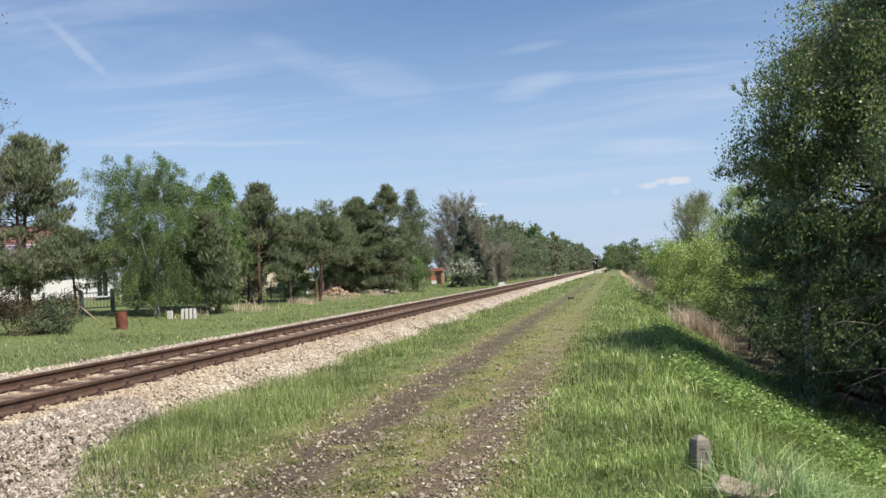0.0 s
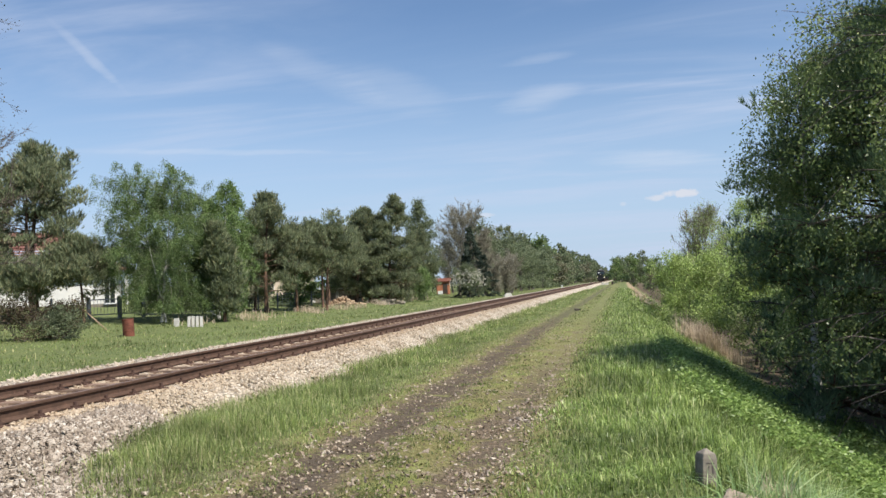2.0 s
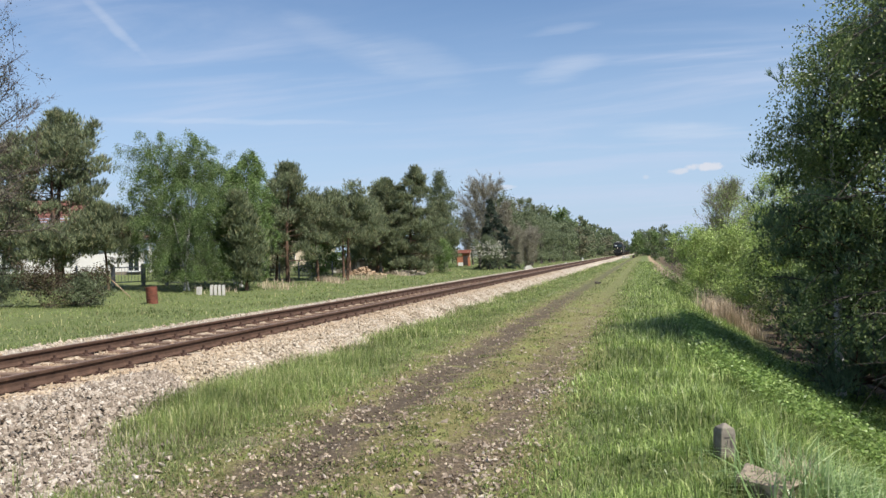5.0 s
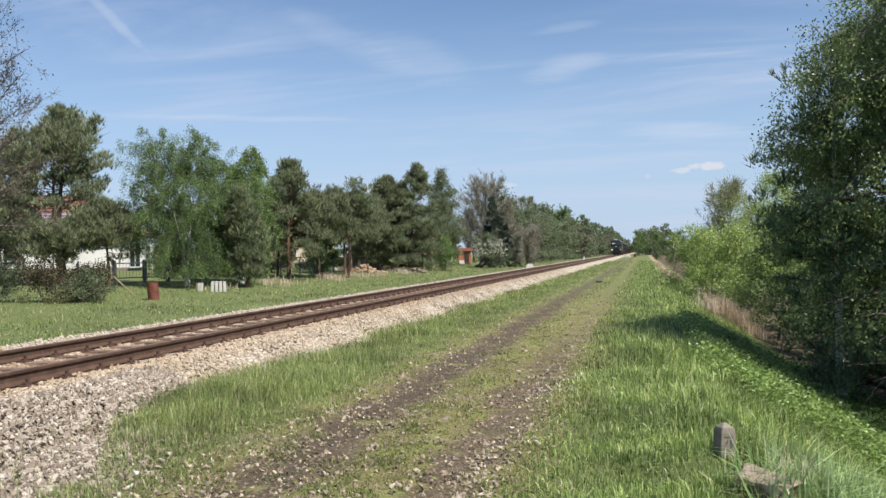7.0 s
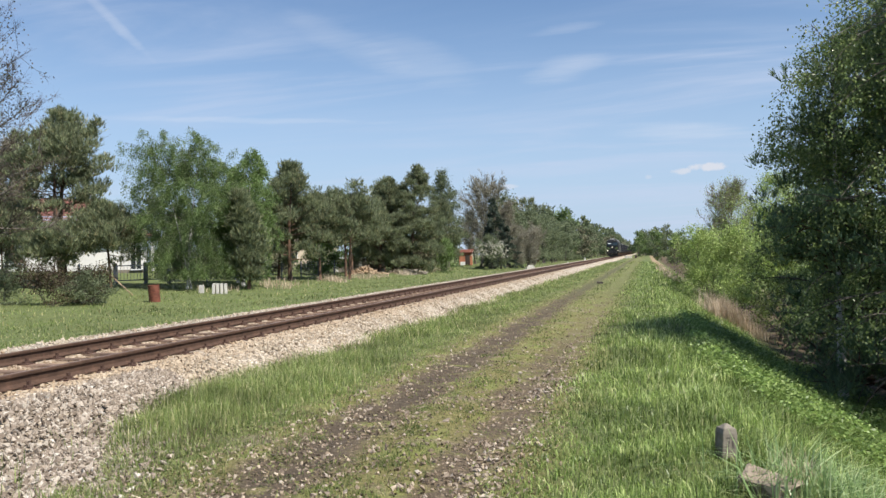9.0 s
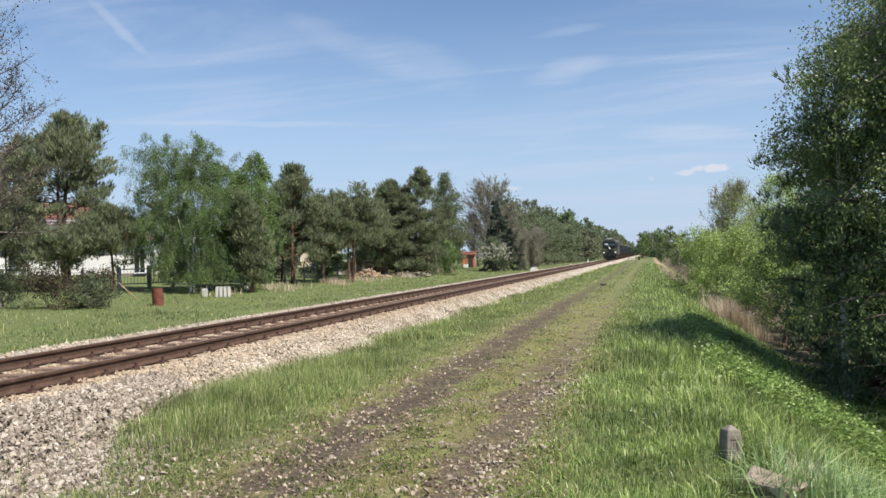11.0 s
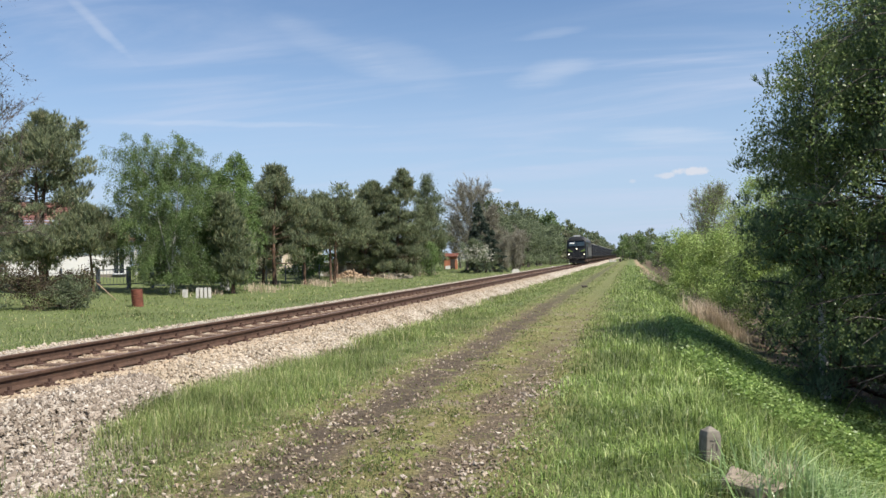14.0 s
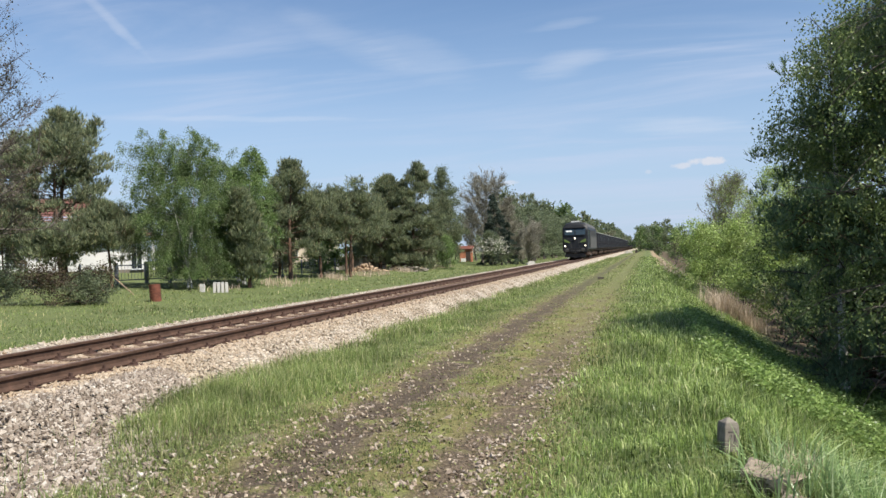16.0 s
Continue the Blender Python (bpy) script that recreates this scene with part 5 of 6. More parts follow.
marker_stone()
lump("broken_stone", "broken angular concrete block half sunk in the grass", "stone", pose(0.74, 5.72, float(gz(0.74, 5.72)) + 0.085, 8, 9, -34), (0.38, 0.22, 0.17), 3, M["broken"], 0.16)
lump("broken_stone", "smaller broken block beside the tussock", "stone", pose(0.95, 5.45, float(gz(0.95, 5.45)) + 0.03, -8, 12, 20), (0.30, 0.22, 0.16), 5, M["broken"])
lump("earth_clod", "dark clod of earth on the grassy lane", "clod", place(-2.3, 41.5, 0, 0.05), (0.26, 0.2, 0.14), 8, M["carved"])


def barrel():
    t = thing("oil_barrel", "rusty red steel barrel standing in the meadow", "barrel", place(-22.85, 34.5, 20) @ pose(0, 0, 0, 2, -3, 0) @ Matrix.Scale(0.92, 4))
    pr = [(0.0, 0.02), (0.27, 0.02), (0.292, 0.0), (0.292, 0.02), (0.283, 0.04), (0.283, 0.28), (0.30, 0.30), (0.283, 0.32), (0.283, 0.57), (0.30, 0.59), (0.283, 0.61), (0.283, 0.85), (0.293, 0.87), (0.29, 0.89), (0.272, 0.88), (0.272, 0.86), (0.0, 0.86)]
    part("drum", mesh_of("drum", *lathe_arrays(pr, 28), M["rust_red"], False), t)
    part("bung", mesh_of("bung", *lathe_arrays([(0.0, 0.885), (0.035, 0.885), (0.035, 0.86)], 10), M["dark_wood"]), t, m=pose(0.17, 0, 0))


barrel()
for i in range(4):
    b = new("concrete_slab", boxes_mesh("concrete_slab", [(0, 0, 0.27, 0.16, 0.5, 0.58)], M["pale_concrete"]))
    k = b.modifiers.new("edge", "BEVEL")
    k.width, k.segments = 0.012, 2
    b.matrix_basis = place(-23.6 + 0.23 * i, 41.3 + 0.03 * i, 24 + 2 * i) @ pose(0, 0, 0, 0, 2 - i, 0)
    tagged(b, "pale concrete slab standing on edge in the meadow", "concrete slab", "row of concrete slabs")
b = new("concrete_stub", boxes_mesh("concrete_stub", [(0, 0, 0.2, 0.26, 0.22, 0.5, 0.9)], M["pale_concrete"]))
b.matrix_basis = place(-24.55, 41.6, 15)
tagged(b, "short grey concrete stub beside the slabs", "concrete post")

# leaning pole over the brush
h = Heap()
add_tube(h, [(0, 0, 0.0), (-1.2, 0.3, 0.8), (-2.4, 0.5, 1.7)], [0.03, 0.028, 0.02], 8)
o = new("leaning_pole", h.mesh("leaning_pole", M["log_end"]))
o.matrix_basis = place(-26.9, 38.6)
tagged(o, "thin bare pole leaning into the brush", "pole")
for i, (x, y, hh, r, leaf) in enumerate(((-25.4, 30.4, 1.2, 1.7, "bud"), (-24.2, 31.2, 0.9, 1.3, "wood_leaf"), (-27.0, 29.4, 1.3, 1.7, "wood_leaf"), (-29.8, 31.0, 1.0, 1.2, "bud"),
                                              (-28.6, 28.6, 1.2, 1.6, "bud"), (-24.8, 32.2, 1.2, 1.5, "bud"))):
    tree_thing("brushwood", "low brown brush and cut branches beside the fence", "shrub", on_ground(x, y), *bush_shape(90 + i, hh * 0.9, r, 4200, 0.085), M["grey_bark"], M[leaf], "brush beside the fence")


def fence(points, name, label, height, post, wires, rail=False):
    """Posts at the points, with rails or wires from post to post."""
    t = thing(name, label, "fence", kind="")
    v, f = box_arrays(0, 0, height / 2 - 0.1, post, post, height + 0.2)
    pm = mesh_of("post", v, f, M["dark_wood"] if rail else M["grey_metal"])
    tops = []
    for x, y in points:
        z = float(gz(x, y))
        part("post", pm, t, m=pose(x, y, z))
        tops.append((x, y, z))
    for a, b in zip(tops[:-1], tops[1:]):
        if rail:
            for zz in (0.45, 0.8, 1.12):
                h = Heap()
                add_tube(h, [(a[0], a[1], a[2] + height * zz / 1.2), (b[0], b[1], b[2] + height * zz / 1.2)], [0.045, 0.045], 6)
                part("rail", h.mesh("rail", M["dark_wood"]), t)
        else:
            h = Heap()
            for k in range(wires):
                zz = height * (k + 0.6) / wires
                add_tube(h, [(a[0], a[1], a[2] + zz), (b[0], b[1], b[2] + zz)], [0.008, 0.008], 3)
            n = int(math.dist(a[:2], b[:2]) / 0.35)
            for k in range(1, n):
                u = k / n
                q = [a[i] + (b[i] - a[i]) * u for i in range(3)]
                add_tube(h, [(q[0], q[1], q[2] + 0.05), (q[0], q[1], q[2] + height)], [0.006, 0.006], 3)
            part("wire_mesh", h.mesh("wire_mesh", M["grey_metal"]), t)


fence([(-44.0, 36.5), (-40.8, 38.0), (-37.6, 39.5), (-36.1, 40.9)], "rail_fence", "dark wooden post and rail garden fence", 1.25, 0.14, 0, True)
fence([(-36.1, 40.9), (-34.6, 44.2), (-33.6, 46.4)], "wire_fence", "grey wire mesh garden fence on thin posts", 1.35, 0.10, 6)
fence([(-31.6, 49.4), (-30.8, 53.0), (-30.4, 56.5), (-30.2, 60.0), (-29.9, 63.5), (-29.7, 67.0), (-29.5, 70.5), (-29.3, 74.0)], "wire_fence", "wire mesh fence behind the row of pines", 1.4, 0.09, 6)


def gate():
    t = thing("garden_gate", "grey-blue steel garden gate between square posts", "gate", place(-33.6, 46.4, 56))
    for x in (0.0, 2.0, 3.6):
        part("gate_post", boxes_mesh("gate_post", [(x, 0, 0.65, 0.2, 0.2, 1.5)], M["grey_metal"]), t, bevel=0.01)
    for x, w_ in ((1.0, 1.75), (2.8, 1.35)):
        part("gate_frame", boxes_mesh("gate_frame", [(x, 0, 1.22, w_, 0.06, 0.07), (x, 0, 0.25, w_, 0.06, 0.07), (x - w_ / 2, 0, 0.73, 0.05, 0.06, 1.0), (x + w_ / 2, 0, 0.73, 0.05, 0.06, 1.0)], M["grey_metal"]), t)
        for k in range(7):
            part("bar", boxes_mesh("bar", [(x - w_ / 2 + (k + 1) * w_ / 8, 0, 0.73, 0.02, 0.02, 0.96)], M["grey_metal"]), t)


gate()


def roof_mesh(name, w_, d_, z, rise, over, mat):
    """A hipped roof with thick eaves."""
    x, y, r = w_ / 2 + over, d_ / 2 + over, max(0.4, w_ / 2 - d_ / 2)
    v = [(-x, -y, z), (x, -y, z), (x, y, z), (-x, y, z), (-x, -y, z + 0.2), (x, -y, z + 0.2), (x, y, z + 0.2), (-x, y, z + 0.2), (-r, 0, z + rise), (r, 0, z + rise)]
    f = [(3, 2, 1, 0), (0, 1, 5, 4), (1, 2, 6, 5), (2, 3, 7, 6), (3, 0, 4, 7), (4, 5, 9, 8), (6, 7, 8, 9), (5, 6, 9), (7, 4, 8)]
    me = bpy.data.meshes.new(name)
    me.from_pydata(v, [], f)
    me.materials.append(mat)
    return me


def window_part(t, x, y, z, w_, h_, turn=0.0):
    wn = part("window", boxes_mesh("window", [(0, 0.02, 0, w_, 0.03, h_)], M["window_glass"]), t, "dark glazed window", pose(x, y, z, 0, 0, turn))
    part("frame", boxes_mesh("frame", [(0, -0.01, h_ / 2 + 0.04, w_ + 0.16, 0.08, 0.08), (0, -0.01, -h_ / 2 - 0.04, w_ + 0.16, 0.08, 0.08), (-w_ / 2 - 0.04, -0.01, 0, 0.08, 0.08, h_), (w_ / 2 + 0.04, -0.01, 0, 0.08, 0.08, h_), (0, -0.01, 0, 0.05, 0.06, h_)], M["white_trim"]), wn)
    part("sill", boxes_mesh("sill", [(0, -0.08, -h_ / 2 - 0.11, w_ + 0.3, 0.2, 0.05)], M["grey_metal"]), wn)


M["white_trim"] = plain("white_trim", (0.7, 0.7, 0.68), 0.6, 0, 0.08, 3.0, 40.0, 0.001)


def white_house():
    c, s = math.cos(radians(36.9)), math.sin(radians(36.9))
    bx, by = -43.8, 65.0                       # the corner nearest the line
    t = thing("white_house", "white rendered one-storey house with a red-brown hipped roof", "house", pose(bx - 8.0 * c - 4.5 * s * -1 * -1, by - 8.0 * s + 4.5 * c, 0.85, 0, 0, 36.9))
    W_, D_, H_ = 16.0, 9.0, 2.9
    part("wall", boxes_mesh("wall", [(0, -D_ / 2 + 0.15, H_ / 2, W_, 0.3, H_), (0, D_ / 2 - 0.15, H_ / 2, W_, 0.3, H_), (-W_ / 2 + 0.15, 0, H_ / 2, 0.3, D_ - 0.6, H_), (W_ / 2 - 0.15, 0, H_ / 2, 0.3, D_ - 0.6, H_)], M["render_wall"]), t)
    part("plinth", boxes_mesh("plinth", [(0, 0, -0.1, W_ + 0.1, D_ + 0.1, 0.5)], M["post_concrete"]), t)
    part("roof", roof_mesh("roof", W_, D_, H_, 3.9, 0.6, M["roof_red"]), t, "red-brown tiled hipped roof")
    for i in range(14):                        # tile courses on the front slope
        u = (i + 0.5) / 14
        part("tile_course", boxes_mesh("tile_course", [(0, 0, 0, W_ + 1.2 - 9.4 * u, 0.3, 0.05)], M["roof_red"]), t, m=pose(0, -(D_ / 2 + 0.6) * (1 - u), H_ + 0.24 + 3.7 * u, 36, 0, 0))
    for x in (-1.4, 0.2, 1.8):
        part("solar_panel", boxes_mesh("solar_panel", [(0, 0, 0, 1.5, 1.9, 0.06)], M["panel_blue"]), t, "pale blue solar panel", pose(x, -3.0, H_ + 1.75, 36, 0, 0))
    part("chimney", boxes_mesh("chimney", [(-2.5, 0.8, H_ + 3.6, 0.6, 0.6, 1.5)], M["roof_red"]), t, "brick chimney")
    for x in (-6.0, -2.6):
        window_part(t, x, -D_ / 2 - 0.03, 1.6, 1.4, 1.3)
    window_part(t, 7.1, -D_ / 2 - 0.03, 1.25, 0.85, 2.1)
    part("porch_post", boxes_mesh("porch_post", [(8.6, -3.2, 1.45, 0.25, 0.25, 2.9)], M["render_wall"]), t)
    part("gutter", boxes_mesh("gutter", [(0, -D_ / 2 - 0.68, H_ + 0.1, W_ + 1.2, 0.12, 0.12)], M["grey_metal"]), t)


white_house()


def cream_house():
    t = thing("cream_house", "cream coloured house seen between the pine trunks", "house", place(-44.0, 96.0, 28))
    W_, D_, H_ = 11.0, 8.0, 4.6
    part("wall", boxes_mesh("wall", [(0, -D_ / 2 + 0.15, H_ / 2, W_, 0.3, H_), (0, D_ / 2 - 0.15, H_ / 2, W_, 0.3, H_), (-W_ / 2 + 0.15, 0, H_ / 2, 0.3, D_ - 0.6, H_), (W_ / 2 - 0.15, 0, H_ / 2, 0.3, D_ - 0.6, H_)], M["cream_wall"]), t)
    part("roof", roof_mesh("roof", W_, D_, H_, 2.6, 0.5, M["roof_red"]), t)
    for x in (-3.4, 0, 3.4):
        window_part(t, x, -D_ / 2 - 0.03, 1.6, 1.2, 1.3)


cream_house()


def garden_wall():
    t = thing("garden_wall", "low grey garden wall with a white coping", "wall", place(-29.6, 82.0, 40))
    part("wall", boxes_mesh("wall", [(0, 0, 0.65, 5.2, 0.18, 1.5)], M["post_concrete"]), t)
    part("coping", boxes_mesh("coping", [(0, 0, 1.45, 5.5, 0.32, 0.10)], M["white_trim"]), t, "white coping")
    for x in (-2.6, 0.0, 2.6):
        part("pier", boxes_mesh("pier", [(x, -0.02, 0.7, 0.3, 0.3, 1.6)], M["pale_concrete"]), t)


garden_wall()


def log_pile():
    rng = np.random.default_rng(31)
    t = thing("log_pile", "heap of pale split firewood at the field edge", "log pile", place(-26.9, 76.0, 35))
    h = Heap()
    add_tube(h, [(0, -0.28, 0), (0, 0.28, 0)], [0.085, 0.08], 7)
    lm = h.mesh("log", M["log_end"])
    for _ in range(130):
        x = rng.normal(0, 0.75)
        y = rng.normal(0, 0.45)
        z = max(0.05, (0.95 - 0.55 * abs(x) - 0.4 * abs(y)) * rng.uniform(0.2, 1.0))
        part("log", lm, t, m=pose(x, y, z, rng.uniform(-30, 30), rng.uniform(0, 90), rng.uniform(0, 180)))


log_pile()
for i, (x, y, sx, sy, sz) in enumerate(((-23.2, 79.6, 1.3, 0.9, 0.6), (-22.4, 80.4, 1.0, 0.7, 0.5), (-24.2, 79.0, 0.9, 0.8, 0.45))):
    lump("rubble", "grey rubble and old wood dumped under the pines", "rubble", place(x, y, 30 * i, 0.1), (sx, sy, sz), 12 + i, M["post_concrete"], 0.35)


def shed():
    t = thing("garden_shed", "small orange wooden shed with a sloping roof", "shed", place(-28.6, 130.0, 8))
    part("wall", boxes_mesh("wall", [(0, 0, 1.05, 2.0, 2.0, 2.1)], M["orange_wall"]), t)
    part("roof", boxes_mesh("roof", [(0, 0, 0, 2.5, 2.5, 0.1)], M["rust_red"]), t, "rust red sheet roof", pose(0, 0, 2.3, 12, 0, 0))
    part("door", boxes_mesh("door", [(0.35, -1.02, 0.85, 0.75, 0.05, 1.6)], M["dark_wood"]), t)
    part("plinth", boxes_mesh("plinth", [(-0.45, -1.05, 0.3, 0.8, 0.06, 0.55)], M["white_trim"]), t, "white board leaning at the wall")


shed()
# small markers along the line
h = Heap()
h.add(*box_arrays(0, 0, 0.4, 1.3, 0.25, 0.8, 0.9))
h.add(*box_arrays(-0.75, 0.3, 0.25, 0.25, 0.9, 0.5, 0.9))
h.add(*box_arrays(0.75, 0.3, 0.25, 0.25, 0.9, 0.5, 0.9))
o = new("culvert_head", h.mesh("culvert_head", M["pale_concrete"]))
o.matrix_basis = place(-14.3, 103.0, 30) @ Matrix.Scale(0.6, 4)
tagged(o, "white concrete culvert head beside the track", "culvert")
for x, y, hh in ((-10.9, 150.0, 0.9), (-11.0, 118.0, 0.5)):
    o = new("line_post", boxes_mesh("line_post", [(0, 0, hh / 2, 0.22, 0.18, hh, 0.9), (0, 0, hh + 0.02, 0.26, 0.22, 0.05)], M["white_paint"]))
    o.matrix_basis = place(x, y)
    tagged(o, "short white concrete post beside the track", "post", "posts along the line")
for x, y, w_, hh, mt, lab in ((-4.5, 188.0, 0.6, 0.6, "pale_concrete", "pale concrete block at the lane's end"), (-3.7, 190.0, 0.8, 0.4, "pale_concrete", "low pale concrete block at the lane's end"),
                              (-2.4, 190.0, 0.4, 0.7, "dark_wood", "dark wooden stump at the lane's end")):
    o = new("block", boxes_mesh("block", [(0, 0, hh / 2, w_, 0.6, hh, 0.9)], M[mt]))
    o.matrix_basis = place(x, y, 12)
    tagged(o, lab, "block")


# ---- the train ----
M["loco_black"] = plain("loco_black", (0.012, 0.013, 0.015), 0.5, 0, 0.3, 1.2, 30.0, 0.001, (0.028, 0.025, 0.022), spec=0.3)
M["loco_grey"] = plain("loco_grey", (0.085, 0.082, 0.076), 0.6, 0, 0.3, 1.5, 30.0, 0.001, (0.10, 0.085, 0.07))
M["loco_lime"] = plain("loco_lime", (0.12, 0.17, 0.05), 0.45, 0, 0.15, 2.0, 30.0, 0.001)
M["under"] = plain("under", (0.075, 0.05, 0.038), 0.85, 0, 0.4, 3.0, 30.0, 0.003, (0.09, 0.065, 0.05))
M["wheel"] = plain("wheel", (0.10, 0.085, 0.075), 0.5, 0.6, 0.3, 4.0, 40.0, 0.001)
M["wagon"] = plain("wagon", (0.030, 0.034, 0.042), 0.7, 0, 0.35, 0.8, 20.0, 0.002, (0.075, 0.055, 0.045), obj_random=0.3)
M["wagon_rim"] = plain("wagon_rim", (0.26, 0.26, 0.24), 0.7, 0, 0.3, 1.5, 20.0, 0.002)
M["coal"] = plain("coal", (0.02, 0.02, 0.02), 0.8, 0, 0.4, 6.0, 30.0, 0.03)
M["buffer"] = plain("buffer", (0.08, 0.075, 0.07), 0.5, 0.5, 0.3, 5.0, 50.0, 0.001)


def glass_mat():
    m, n = material("cab_glass")
    finish(n, (0.03, 0.045, 0.055), 0.06, spec=0.6)
    return m


def lamp_mat():
    m, n = material("headlamp_glow")
    finish(n, (0.9, 0.85, 0.7), 0.3, emit=(1.0, 0.84, 0.60), glow=3.0)
    return m


M["cab_glass"], M["headlamp"] = glass_mat(), lamp_mat()
LOCO_L, LOCO_W = 17.0, 2.85


def body_section(half, lower, wall, roof, n=7):
    """Right half of a car body's cross-section from the sill to the roof's middle."""
    pts = [(half, lower), (half, wall)]
    for i in range(1, n + 1):
        a = math.pi / 2 * i / n
        pts.append((half * math.cos(a) ** 0.5, wall + (roof - wall) * math.sin(a)))
    return pts


def wheelset_mesh(r, name="wheelset"):
    h = Heap()
    for s in (-1, 1):
        v, f = lathe_arrays([(0.06, -0.07), (r * 0.55, -0.045), (r * 0.8, -0.03), (r + 0.028, -0.068), (r + 0.028, -0.04), (r, -0.03), (r - 0.006, 0.065), (r * 0.82, 0.065),
                             (r * 0.78, 0.03), (r * 0.4, 0.03), (r * 0.25, 0.08), (0.05, 0.09)], 14)
        v = v[:, [2, 0, 1]] * (s, 1, 1) + (s * 0.75, 0, 0)
        h.add(v, f if s > 0 else f[:, ::-1])
        for a in range(5):      # spokes' webs make the turn visible
            ang = a * 2 * math.pi / 5
            h.add(*box_arrays(s * 0.79, math.cos(ang) * r * 0.5, math.sin(ang) * r * 0.5, 0.03, 0.09, 0.09))
    add_tube(h, [(-0.95, 0, 0), (0.95, 0, 0)], [0.07, 0.07], 10)
    return h.mesh(name, M["wheel"], False)


def bogie_mesh(wheels, r, width):
    h = Heap()
    long = wheels[-1] - wheels[0] + 1.0
    for s in (-1, 1):
        h.add(*box_arrays(s * width / 2, 0, r + 0.05, 0.12, long, 0.26))
        for y in wheels:
            h.add(*box_arrays(s * (width / 2 + 0.04), y, r, 0.18, 0.34, 0.34))
            for q in (-0.3, 0.3):
                add_tube(h, [(s * (width / 2 + 0.05), y + q, r + 0.0), (s * (width / 2 + 0.05), y + q, r + 0.34)], [0.09, 0.09], 8)
        for a, b in zip(wheels[:-1], wheels[1:]):
            h.add(*box_arrays(s * (width / 2 - 0.02), (a + b) / 2, r - 0.15, 0.05, b - a - 0.7, 0.06))
    for y in (wheels[0] - 0.5, wheels[-1] + 0.5, (wheels[0] + wheels[-1]) / 2 + 0.5):
        h.add(*box_arrays(0, y, r + 0.05, width, 0.14, 0.2))
    return h.mesh("bogie_frame", M["under"])


def buffer_mesh():
    v, f = lathe_arrays([(0.0, -0.62), (0.22, -0.60), (0.225, -0.57), (0.06, -0.54), (0.075, -0.3), (0.12, -0.3), (0.13, 0.0), (0.0, 0.0)], 12)
    return mesh_of("buffer", v[:, [0, 2, 1]], f[:, ::-1], M["buffer"])


def coupling_mesh():
    h = Heap()
    add_tube(h, [(0, 0.1, 0), (0, -0.18, 0), (0, -0.24, -0.06), (0, -0.2, -0.14)], [0.045, 0.045, 0.04, 0.03], 8)
    for s in (-1, 1):
        add_tube(h, [(s * 0.06, -0.12, -0.02), (s * 0.07, -0.2, -0.3), (s * 0.05, -0.16, -0.45)], [0.022, 0.022, 0.022], 6)
    return h.mesh("coupling", M["buffer"])


